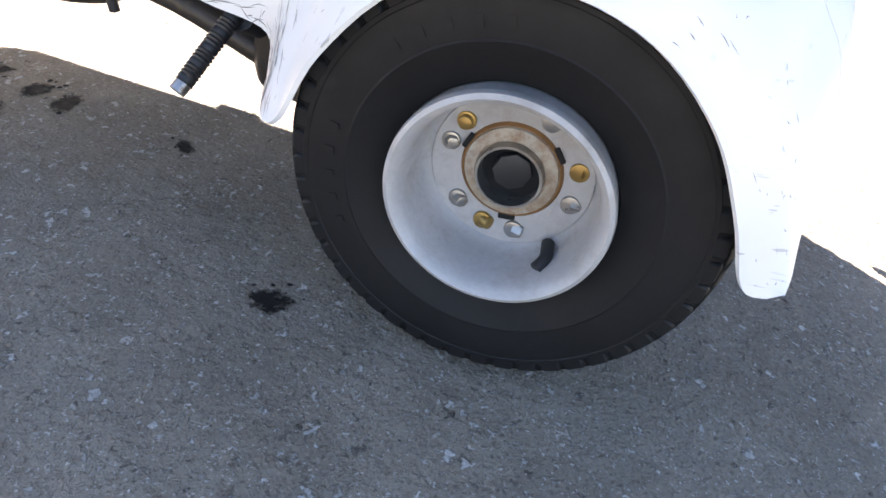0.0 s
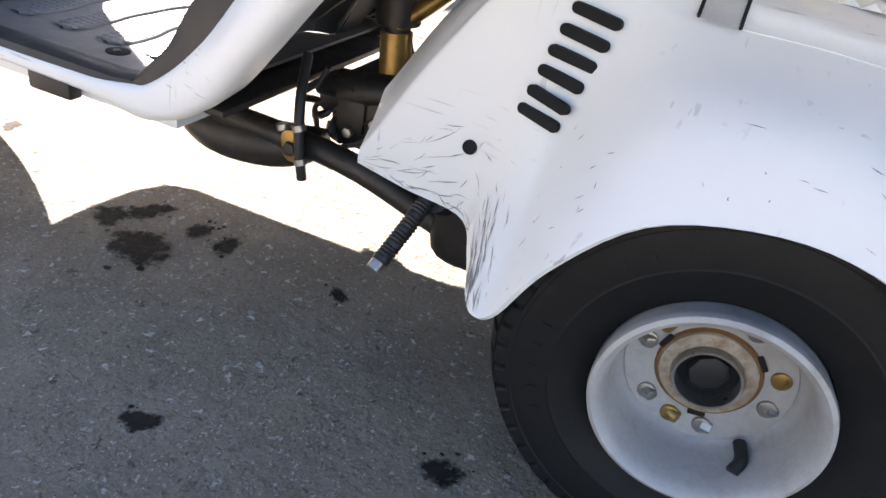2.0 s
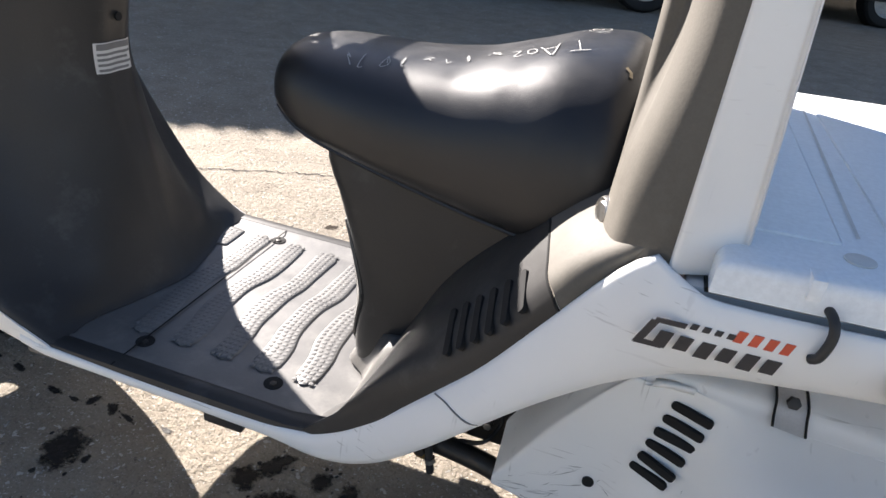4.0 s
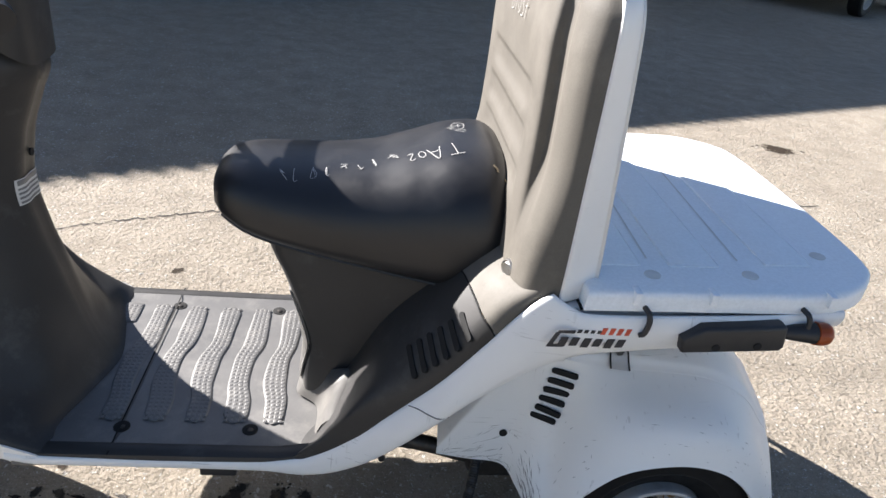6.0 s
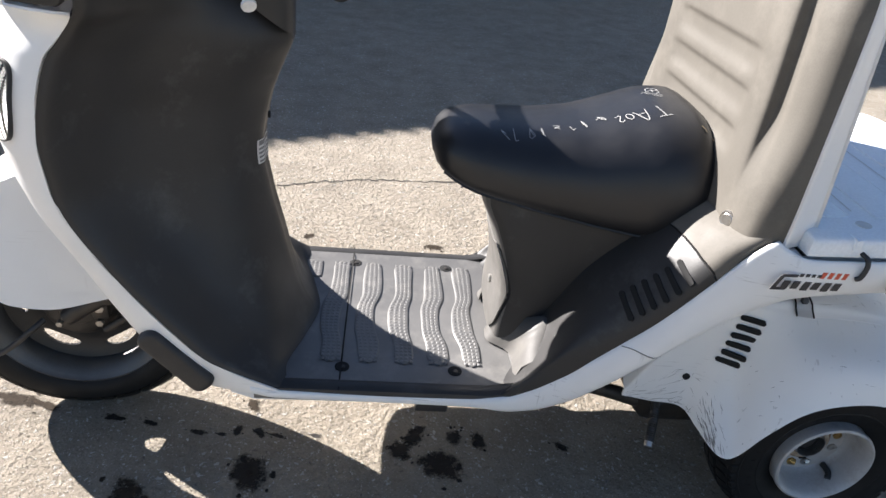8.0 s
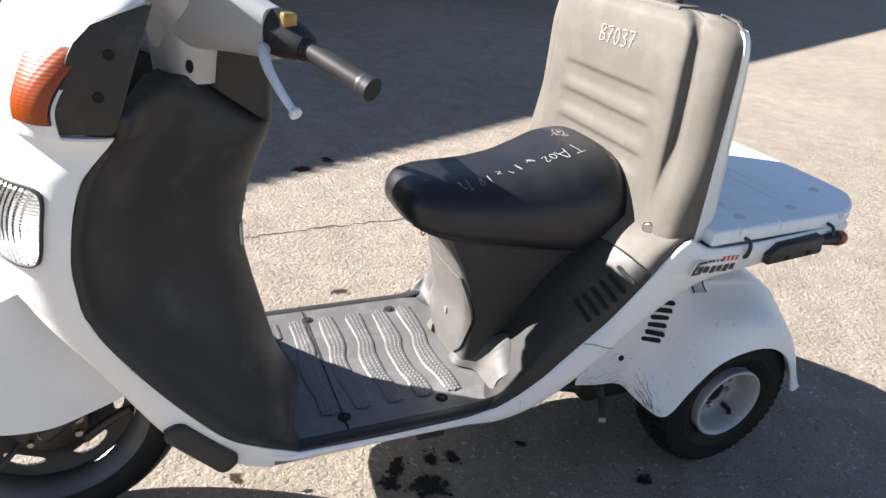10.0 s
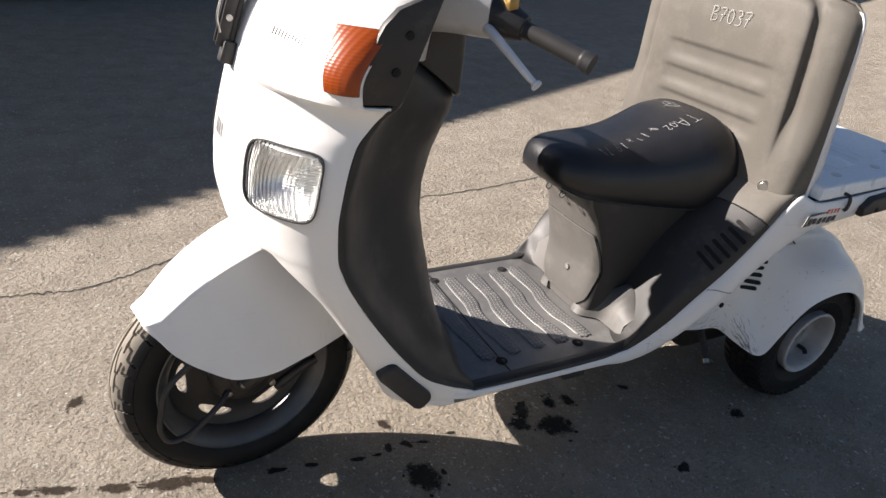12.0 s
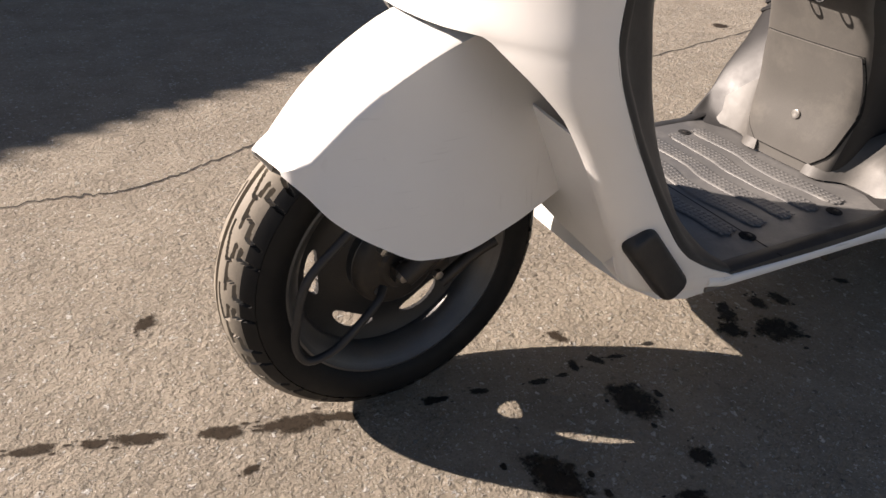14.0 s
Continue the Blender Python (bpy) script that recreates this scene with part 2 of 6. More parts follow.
# ---- mesh helpers ----
def cr(pts, n):
    """n points on a smooth curve through pts (Catmull-Rom)."""
    p = [np.array(q, float) for q in pts]
    p = [2 * p[0] - p[1], *p, 2 * p[-1] - p[-2]]
    m, out = len(pts) - 1, []
    for i in range(n):
        u = i / (n - 1) * m
        k = min(int(u), m - 1)
        f = u - k
        a, b, c, d = p[k:k + 4]
        out.append(0.5 * (2 * b + (c - a) * f + (2 * a - 5 * b + 4 * c - d) * f * f + (3 * b - a - 3 * c + d) * f ** 3))
    return out


def interp(table, u):
    """Smooth values from rows (key, values...) at the key u (monotone cubic)."""
    t = np.array(table, float)
    x, y = t[:, 0], t[:, 1:]
    h = np.diff(x)[:, None]
    d = np.diff(y, axis=0) / h
    m = np.vstack([d[:1], np.where(d[:-1] * d[1:] > 0, 2 * d[:-1] * d[1:] / (d[:-1] + d[1:] + 1e-12), 0), d[-1:]])
    u = min(max(u, x[0]), x[-1])
    k = min(max(int(np.searchsorted(x, u, "right")) - 1, 0), len(x) - 2)
    w, f = h[k], (u - x[k]) / h[k]
    return y[k] * (1 + 2 * f) * (1 - f) ** 2 + m[k] * w * f * (1 - f) ** 2 + y[k + 1] * f * f * (3 - 2 * f) + m[k + 1] * w * f * f * (f - 1)


def sheet(rows, around=False, along=False):
    """A grid of quads from rows of points; around: each row is a ring; along: the last row joins the first."""
    bm = bmesh.new()
    v = [[bm.verts.new(p) for p in r] for r in rows]
    nr, nc = len(v), len(v[0])
    for i in range(nr if along else nr - 1):
        for j in range(nc if around else nc - 1):
            q = [v[i][j], v[i][(j + 1) % nc], v[(i + 1) % nr][(j + 1) % nc], v[(i + 1) % nr][j]]
            bm.faces.new(q)
    return bm


def capped(rows):
    """A closed body lofted through rings."""
    bm = sheet(rows, around=True)
    bm.verts.ensure_lookup_table()
    n, total = len(rows[0]), len(rows) * len(rows[0])
    bm.faces.new([bm.verts[i] for i in range(n)][::-1])
    bm.faces.new([bm.verts[total - n + i] for i in range(n)])
    bmesh.ops.recalc_face_normals(bm, faces=bm.faces)
    return bm


def lathe(profile, n=64, close=False):
    """Turns a profile of (radius, y) round the y axis."""
    rows = [[(r * math.cos(a), y, r * math.sin(a)) for a in [2 * math.pi * i / n for i in range(n)]] for r, y in profile]
    bm = sheet(rows, around=True, along=close)
    bmesh.ops.remove_doubles(bm, verts=bm.verts, dist=1e-6)
    bmesh.ops.recalc_face_normals(bm, faces=bm.faces)
    return bm


def tube(pts, r, n=10, samples=0, taper=None):
    """A round bar along a smooth path."""
    path = [Vector(p) for p in (cr(pts, samples) if samples else pts)]
    rows, up = [], None
    for i, p in enumerate(path):
        d = (path[min(i + 1, len(path) - 1)] - path[max(i - 1, 0)]).normalized()
        if up is None:
            up = d.orthogonal().normalized()
        up = (up - d * up.dot(d)).normalized()
        side = d.cross(up)
        rr = taper(i / (len(path) - 1)) if taper else r
        rows.append([p + (up * math.cos(a) + side * math.sin(a)) * rr for a in [2 * math.pi * k / n for k in range(n)]])
    return capped(rows)


def block(x0, x1, y0, y1, z0, z1, bevel=0.004, seg=2):
    bm = bmesh.new()
    bmesh.ops.create_cube(bm, size=1)
    for v in bm.verts:
        v.co = Vector(((x0 + x1) / 2 + v.co.x * (x1 - x0), (y0 + y1) / 2 + v.co.y * (y1 - y0), (z0 + z1) / 2 + v.co.z * (z1 - z0)))
    if bevel:
        bmesh.ops.bevel(bm, geom=bm.edges[:], offset=bevel, segments=seg, affect="EDGES", profile=0.5)
    return bm


def prism(outline, m, depth, bevel=0.0, seg=2):
    """A plate: a 2D outline, extruded by depth along its own z, bevelled on both rims, set at the pose m."""
    bm = bmesh.new()
    lo = [bm.verts.new((x, y, 0)) for x, y in outline]
    hi = [bm.verts.new((x, y, depth)) for x, y in outline]
    bm.faces.new(lo[::-1])
    top = bm.faces.new(hi)
    n = len(outline)
    for i in range(n):
        bm.faces.new((lo[i], lo[(i + 1) % n], hi[(i + 1) % n], hi[i]))
    bmesh.ops.recalc_face_normals(bm, faces=bm.faces)
    if bevel:
        bmesh.ops.bevel(bm, geom=list(top.edges), offset=bevel, segments=seg, affect="EDGES", profile=0.5)
    bm.transform(m)
    return bm


def rounded(w, h, r, n=5):
    """A rounded rectangle's outline round the origin."""
    out = []
    for cx, cy, a0 in ((w / 2 - r, h / 2 - r, 0), (-w / 2 + r, h / 2 - r, 90), (-w / 2 + r, -h / 2 + r, 180), (w / 2 - r, -h / 2 + r, 270)):
        out += [(cx + r * math.cos(radians(a0 + 90 * i / n)), cy + r * math.sin(radians(a0 + 90 * i / n))) for i in range(n + 1)]
    return out


def disc(r, n=20):
    return [(r * math.cos(2 * math.pi * i / n), r * math.sin(2 * math.pi * i / n)) for i in range(n)]


def join(*bms):
    out = bmesh.new()
    for b in bms:
        me = bpy.data.meshes.new("join")
        b.to_mesh(me)
        out.from_mesh(me)
        bpy.data.meshes.remove(me)
        b.free()
    return out


def mesh_of(name, bm, material, angle=38):
    me = bpy.data.meshes.new(name)
    for f in bm.faces:
        f.smooth = True
    lim = radians(angle)
    for e in bm.edges:
        e.smooth = len(e.link_faces) == 2 and e.calc_face_angle(0) < lim
    bm.to_mesh(me)
    bm.free()
    me.materials.append(material)
    return me


def part(name, bm, material, parent, label="", angle=38, thick=0.0, offset=-1.0, flip=False):
    """Links a bmesh as one mesh object under a thing or a part; flip: its faces look the other way."""
    if flip:
        bmesh.ops.reverse_faces(bm, faces=bm.faces)
    ob = new(name, mesh_of(name, bm, material, angle))
    ob.parent = parent
    if thick:
        s = ob.modifiers.new("thickness", "SOLIDIFY")
        s.thickness, s.offset = thick, offset
    return tagged(ob, label)


def thing(name, bm, material, label, category, group="", kind="", angle=38):
    return tagged(new(name, mesh_of(name, bm, material, angle)), label, category, group, kind)


def mirrored(bm):
    """A copy of bm on the other side of the centre plane y = 0."""
    out = bm.copy()
    for v in out.verts:
        v.co.y = -v.co.y
    bmesh.ops.reverse_faces(out, faces=out.faces)
    return out


def face_pose(origin, right, up):
    """The pose of a flat piece: its x along right, its y along up, its z outward."""
    r = Vector(right).normalized()
    n = r.cross(Vector(up)).normalized()
    u = n.cross(r)
    m = Matrix((r, u, n)).transposed().to_4x4()
    m.translation = origin
    return m


# ---- ground, building and distance ----
bm = bmesh.new()
for x in (-250, -8, 8, 250):
    for y in (-250, -8, 8, 250):
        bm.verts.new((x, y, 0))
bm.verts.ensure_lookup_table()
for i in range(3):
    for j in range(3):
        bm.faces.new([bm.verts[k] for k in (4 * i + j, 4 * i + 4 + j, 4 * i + 5 + j, 4 * i + j + 1)])
bmesh.ops.recalc_face_normals(bm, faces=bm.faces)
ground = thing("ground", bm, GROUND, "worn beige-grey asphalt yard with pale stone chips", "ground", kind="structure")

PLASTER = surface("grey_plaster", (0.5, 0.49, 0.47), (0.58, 0.57, 0.55), (0.8, 0.9), 0.8, 30, 0.3)
# a long open-fronted shed beyond the yard, whose corrugated roof edge throws the broad shade
EDGE = Vector((0.909, 0.417, 0)).normalized()
BACK = Vector((-EDGE.y, EDGE.x, 0))
ROOF = 3.2
foot = Vector((-1.15, 1.045, 0)) + Vector((SUN.x / SUN.z, SUN.y / SUN.z, 0)) * ROOF
rows = [[(-30 + 0.03 * k, y, ROOF + rise + 0.02 * math.sin(math.pi * k / 2)) for k in range(2700)] for y, rise in ((0, 0), (4, 0.3))]
bm = sheet(rows)
bmesh.ops.solidify(bm, geom=bm.faces[:], thickness=0.01)
shed = join(bm, block(-30, 51, 3.8, 4.0, 0, ROOF + 0.25, 0), block(-30, -29.8, 0.2, 3.8, 0, ROOF - 0.03, 0), block(50.8, 51, 0.2, 3.8, 0, ROOF - 0.03, 0))
shed.transform(Matrix.Translation(foot) @ Matrix((EDGE, BACK, Vector((0, 0, 1)))).transposed().to_4x4())
thing("wall_north", shed, PLASTER, "long grey open-fronted shed with a corrugated roof", "building", kind="structure")


def stain(x, y, r, squeeze=1.0, turn=0.0, mat=STAIN, seed=0, rough=0.35):
    """A flat spill with a ragged rim and a few splashes."""
    rnd = random.Random(seed)
    bm = bmesh.new()
    fade = bm.verts.layers.float.new("fade")
    blobs = [(0, 0, r * 1.15)] + [(r * rnd.uniform(1.1, 1.8) * math.cos(a), r * rnd.uniform(1.1, 1.8) * math.sin(a), r * rnd.uniform(0.08, 0.24)) for a in [rnd.uniform(0, 6.28) for _ in range(2 + seed % 3)]]
    for k, (bx, by, br) in enumerate(blobs):
        n = 48 if k == 0 else 10
        ph = [rnd.uniform(0, 6.28) for _ in range(6)]
        z = 0.0008 + 0.00012 * k + 0.00001 * (seed % 7)
        rings = []
        for scale, value in ((1.0, 0.0), (0.72, 0.42), (0.35, 0.75)):
            ring = []
            for i in range(n):
                a = 2 * math.pi * i / n
                w = scale * (1 + rough * sum(math.sin(q * a + ph[j]) / q ** 0.75 for j, q in enumerate((2, 3, 5, 7, 11, 17))) * 0.4)
                px, py = bx + br * w * math.cos(a), (by + br * w * math.sin(a)) * squeeze
                v = bm.verts.new((x + px * math.cos(turn) - py * math.sin(turn), y + px * math.sin(turn) + py * math.cos(turn), z))
                v[fade] = value
                ring.append(v)
            rings.append(ring)
        for q in range(2):
            for i in range(n):
                bm.faces.new((rings[q][i], rings[q][(i + 1) % n], rings[q + 1][(i + 1) % n], rings[q + 1][i]))
        bm.faces.new(rings[2])
    return bm


SPILLS = [(0.10, -0.155, 0.05, 0.8), (0.02, -0.12, 0.03, 0.9), (0.13, -0.083, 0.024, 0.8), (0.18, -0.09, 0.028, 0.7), (0.353, -0.098, 0.02, 0.6),
          (0.567, -0.285, 0.024, 0.8), (0.3, -0.375, 0.022, 0.7), (0.05, -0.08, 0.035, 0.6), (-0.26, -0.185, 0.05, 0.8), (-0.245, -0.31, 0.024, 0.8),
          (-0.31, -0.356, 0.03, 0.5), (0.023, -0.535, 0.035, 0.6), (0.281, -0.556, 0.06, 0.6), (-0.3, -0.082, 0.016, 0.7), (-0.257, -0.086, 0.016, 0.7)]
for i, (x, y, r, sq) in enumerate(SPILLS):
    thing("oil_stain", stain(x, y, 0.86 * r, sq, 0.6 * i, STAIN, i), STAIN, "dark wet oil stain soaked into the asphalt", "oil stain", "oil stains on the ground")
DRIPS = [(-1.073, 0.081, 0.03), (-1.0, 0.06, 0.022), (-0.945, 0.045, 0.035), (-0.842, 0.009, 0.035), (-0.744, -0.016, 0.05), (-0.68, -0.03, 0.03), (-0.544, -0.057, 0.022),
         (-0.47, -0.069, 0.018), (-0.372, -0.089, 0.018), (-0.33, -0.092, 0.012), (-0.218, -0.093, 0.016), (-0.15, -0.088, 0.014)]
for i, (x, y, r) in enumerate(DRIPS):
    thing("drip_stain", stain(x, y, r, 0.35, -0.28, STAIN_FAINT, 40 + i, 0.5), STAIN_FAINT if i < 6 else STAIN, "dried brown drip mark in a trail across asphalt", "drip mark", "trail of drips on the ground")
SPECKS = [(-0.82, -0.07, 0.012), (-0.904, 0.301, 0.022), (-0.28, -0.01, 0.018), (0.125, 0.676, 0.025), (-0.246, 0.697, 0.018), (-0.456, -0.255, 0.05), (1.02, 0.12, 0.03), (0.24, 1.75, 0.05), (0.38, 1.85, 0.04), (2.4, 2.2, 0.09), (1.7, 1.5, 0.05)]
for i, (x, y, r) in enumerate(SPECKS):
    thing("dried_stain", stain(x, y, r, 0.7, i, STAIN_FAINT, 80 + i), STAIN_FAINT, "small dried brown stain on the asphalt", "stain", "dried spots on the ground")
# a hairline crack across the yard
rnd = random.Random(5)
pts = cr([(-3.2, 0.55), (-2.0, 0.72), (-1.12, 0.81), (-0.86, 0.8), (-0.57, 0.937), (-0.25, 1.07), (0.03, 1.125), (0.9, 1.2), (2.2, 1.5)], 220)
pts = [(p[0] + rnd.uniform(-0.006, 0.006), p[1] + rnd.uniform(-0.009, 0.009)) for p in pts]
thing("crack", sheet([[(x, y - 0.0035 * (0.4 + rnd.random()), 0.0016), (x, y + 0.0035 * (0.4 + rnd.random()), 0.0016)] for x, y in pts]), CRACK, "thin dark crack wandering across the asphalt", "crack", kind="structure")


# ---- the scooter ----
scooter = tagged(new("three_wheel_scooter"), "scuffed white and grey three-wheeled delivery scooter with its roof removed", "scooter")
STEER = 5.7
FRONT = pose(-0.589, 0.006, 0, 0, 0, STEER)
BARS = pose(-0.31, 0, 0, 0, 0, STEER)


def both(name, bm, material, label="", **kw):
    """A part and its twin on the other side."""
    twin = mirrored(bm)
    return part(name, bm, material, scooter, label, **kw), part(name, twin, material, scooter, label, **kw)


# nose: horizontal slices from the skirt up to the dash, as height, front, rear edge, half width
NOSE = [(0.565, -0.598, -0.482, 0.24), (0.6, -0.606, -0.483, 0.24), (0.64, -0.612, -0.485, 0.244), (0.7, -0.608, -0.478, 0.245), (0.765, -0.596, -0.46, 0.24),
        (0.795, -0.59, -0.436, 0.236), (0.815, -0.585, -0.42, 0.242), (0.824, -0.583, -0.415, 0.252), (0.829, -0.582, -0.43, 0.276), (0.836, -0.58, -0.468, 0.282), (0.86, -0.573, -0.47, 0.282), (0.92, -0.549, -0.435, 0.274),
        (0.965, -0.522, -0.385, 0.266), (0.985, -0.5, -0.365, 0.262), (1.005, -0.455, -0.354, 0.252), (1.02, -0.42, -0.35, 0.238)]


def nose_point(z, a, off=0.0):
    """A point of the nose at height z, a from 0 (front) to 90 degrees (rear edge of the left side), off outward."""
    def at(zz, aa):
        xf, xr, yr = interp(NOSE, zz)
        s, c = math.sin(radians(aa)), max(math.cos(radians(aa)), 0.0)
        return Vector((xr - (xr - xf) * c ** 1.2, -yr * s, zz))
    p = at(z, a)
    if off:
        n = (at(z, a + 1) - at(z, a - 1)).cross(at(z + 0.002, a) - at(z - 0.002, a)).normalized()
        p = p + n * (off if n.x < 0.2 or n.y < 0 else -off)
    return p


# skirt: the side of the leg shield below the nose, as height, front edge x and y, rear edge x and y
SKIRT = [(0.238, -0.27, 0.218, -0.18, 0.229), (0.25, -0.34, 0.207, -0.2, 0.23), (0.27, -0.37, 0.202, -0.243, 0.231), (0.315, -0.394, 0.203, -0.311, 0.235), (0.36, -0.42, 0.206, -0.35, 0.236), (0.41, -0.447, 0.209, -0.387, 0.238),
         (0.46, -0.475, 0.207, -0.42, 0.239), (0.51, -0.508, 0.203, -0.45, 0.24), (0.545, -0.538, 0.193, -0.471, 0.24), (0.56, -0.557, 0.17, -0.477, 0.24), (0.57, -0.58, 0.12, -0.482, 0.24)]
SIDES = [30 + 4 * j for j in range(16)]


def skirt_row(z):
    xe, ye, xr, yr = interp(SKIRT, z)
    n0, n1, k = nose_point(0.57, 30), nose_point(0.57, 90), min(1.0, max(0.0, (0.57 - z) / 0.22))
    row = []
    for j, a in enumerate(SIDES):
        n, b = nose_point(0.57, a), radians(90 * j / 15)
        fx = (n.x - n0.x) / (n1.x - n0.x) * (1 - k) + (1 - math.cos(b) ** 0.9) * k
        fy = (n.y - n0.y) / (n1.y - n0.y) * (1 - k) + math.sin(b) ** 0.85 * k
        row.append((xe + (xr - xe) * fx, -ye - (yr - ye) * fy, z))
    return row


low = [0.238 + 0.328 * i / 44 for i in range(45)]
high = [0.57 + 0.45 * i / 112 for i in range(113)]
left = np.array([skirt_row(z) for z in low] + [[tuple(nose_point(z, a)) for a in SIDES] for z in high])
soft = [i for i, z in enumerate(low + high) if 0.5 < z < 0.64]
for _ in range(30):
    keep_rows = left.copy()
    for i in soft:
        left[i, :, :2] = 0.25 * keep_rows[i - 1, :, :2] + 0.5 * keep_rows[i, :, :2] + 0.25 * keep_rows[i + 1, :, :2]
bm = bmesh.new()
flip_y = np.array([1, -1, 1])
lv = [[bm.verts.new(p) for p in row[::-1]] for row in left]
rv = [[bm.verts.new(p * flip_y) for p in row] for row in left]
grid = [lv[len(low) + i] + [bm.verts.new(nose_point(z, a)) for a in range(26, -27, -4)] + rv[len(low) + i] for i, z in enumerate(high)]
top = [v.co.copy() for v in grid[-1]]
for k, dz in ((0.93, 0.008), (0.75, 0.014), (0.4, 0.018)):
    grid.append([bm.verts.new((-0.38 + (p.x + 0.38) * k, p.y * k, 1.02 + dz)) for p in top])
for rows in (lv[:len(low) + 1], rv[:len(low) + 1]):
    for r0, r1 in zip(rows, rows[1:]):
        for j in range(15):
            bm.faces.new((r0[j], r0[j + 1], r1[j + 1], r1[j]))
for i, (r0, r1) in enumerate(zip(grid, grid[1:])):
    for j in range(len(r0) - 1):
        side_col = 14 - j if j < 15 else j - (len(r0) - 16)
        in_lamp = (j < 15 or j > len(r0) - 17) and 0 < side_col < 10 and i < 112 and 0.6535 < high[i] and high[i + 1] < 0.7495
        if not in_lamp:
            bm.faces.new((r0[j], r0[j + 1], r1[j + 1], r1[j]))
nose = part("nose_cowl", bm, WHITE, scooter, "glossy white front cowl running down into the leg shield sides", thick=0.003, flip=True)
# folded-in front edge of each skirt and the white splash panel behind the wheel
rows = []
for i in range(12):
    z = 0.252 + 0.058 * i / 11
    xe, ye, _, _ = interp(SKIRT, z)
    w = 0.034 * max(0.0, 1 - abs(z - 0.278) / 0.036)
    rows.append([(xe - 0.03 * k * w / 0.05 * 0.3 + 0.012 * k, -ye + w * k, z - 0.004 * k) for k in (0, 0.3, 0.65, 1)])
both("inner_flange", sheet(rows), WHITE, "white folded inner edge", thick=0.003, offset=0)
rows = [[(-0.354 - (z - 0.255) * 0.5 - 0.012 * (1 - (y / 0.2) ** 2), y, z + 0.03 * (1 - abs(y) / 0.2)) for y in [-0.2 + 0.02 * k for k in range(21)]] for z in [0.262 + 0.025 * i for i in range(9)]]
part("splash_panel", sheet(rows), WHITE, scooter, "white splash panel behind the front wheel", thick=0.003, offset=0)

# inner leg shield with the central column, as height, then rim, hollow, shoulder and ridge
INNER = [(0.2515, -0.205, 0.2275, -0.19, 0.165, -0.172, 0.1, -0.15), (0.256, -0.217, 0.2278, -0.196, 0.165, -0.178, 0.1, -0.157), (0.27, -0.243, 0.229, -0.208, 0.165, -0.188, 0.1, -0.167), (0.31, -0.305, 0.235, -0.255, 0.165, -0.21, 0.105, -0.185), (0.36, -0.348, 0.236, -0.295, 0.16, -0.235, 0.1, -0.2),
         (0.43, -0.4, 0.238, -0.335, 0.15, -0.265, 0.095, -0.217), (0.5, -0.445, 0.24, -0.375, 0.145, -0.285, 0.09, -0.234), (0.58, -0.48, 0.24, -0.4, 0.145, -0.3, 0.085, -0.246)]
INNER += [(0.66, -0.484, 0.244, -0.405, 0.145, -0.29, 0.08, -0.234), (0.72, -0.472, 0.243, -0.395, 0.15, -0.265, 0.08, -0.212), (0.765, -0.457, 0.238, -0.38, 0.15, -0.25, 0.08, -0.196),
          (0.785, -0.442, 0.235, -0.37, 0.15, -0.255, 0.08, -0.204), (0.8, -0.432, 0.235, -0.365, 0.15, -0.265, 0.08, -0.218), (0.825, -0.412, 0.248, -0.355, 0.16, -0.29, 0.085, -0.25), (0.852, -0.407, 0.25, -0.36, 0.17, -0.318, 0.09, -0.288)]
rows = []
for i in range(80):
    z = 0.2515 + 0.6005 * (i / 79) ** 1.35
    xr, yr, xm, ym, xs, ys, xc = interp(INNER, z)
    half = cr([(xr, -yr, z), (xr + 0.02, -yr + 0.012, z), (xm, -ym, z), (xs, -ys, z), (xc - 0.004, -0.03, z), (xc, 0, z)], 30)
    rows.append([tuple(p) for p in half] + [(p[0], -p[1], p[2]) for p in half[-2::-1]])
last = rows[-1]
for k, dz in ((0.94, 0.006), (0.8, 0.008), (0.3, 0.008)):
    rows.append([(-0.36 + (x + 0.36) * k, y * k, 0.852 + dz) for x, y, z in last])
part("inner_leg_shield", sheet(rows), GREY, scooter, "dark grey moulded inner leg shield with a central column", thick=0.003)

# dark side covers with two bolts beside the indicators
out = [(-0.478, 0.845), (-0.472, 0.839), (-0.416, 0.837), (-0.41, 0.842), (-0.359, 0.983), (-0.366, 0.984), (-0.392, 0.974), (-0.423, 0.961), (-0.442, 0.941), (-0.449, 0.928), (-0.464, 0.89)]
cover = prism([(x + 0.42, z - 0.9) for x, z in out], face_pose((-0.42, -0.268, 0.9), (1, -0.03, 0), (0, 0, 1)), 0.012, 0.004)
c1, c2 = both("side_cover", cover, GREY, "dark grey side cover")
for c, s in ((c1, 1), (c2, -1)):
    for x, z in ((-0.408, 0.929), (-0.424, 0.882)):
        b = prism(disc(0.006, 14), face_pose((x, -0.280, z), (1, 0, 0), (0, 0, 1)), 0.003, 0.001)
        part("bolt", b if s > 0 else mirrored(b), HOLE, c)


def patch(fn, u0, u1, v0, v1, n=14, round_=0.5, dome=0.0, power=2):
    """A rounded rectangular patch on the surface fn(u, v, off)."""
    rows = []
    for i in range(n + 1):
        row = []
        for j in range(n + 1):
            s, t = 2 * j / n - 1, 2 * i / n - 1
            s2, t2 = s * math.sqrt(1 - round_ * abs(t) ** power / 2 * s * s), t * math.sqrt(1 - round_ * abs(s) ** power / 2 * t * t)
            row.append(fn(u0 + (u1 - u0) * (s2 + 1) / 2, v0 + (v1 - v0) * (t2 + 1) / 2, dome * (1 - s * s) * (1 - t * t)))
        rows.append(row)
    return sheet(rows)


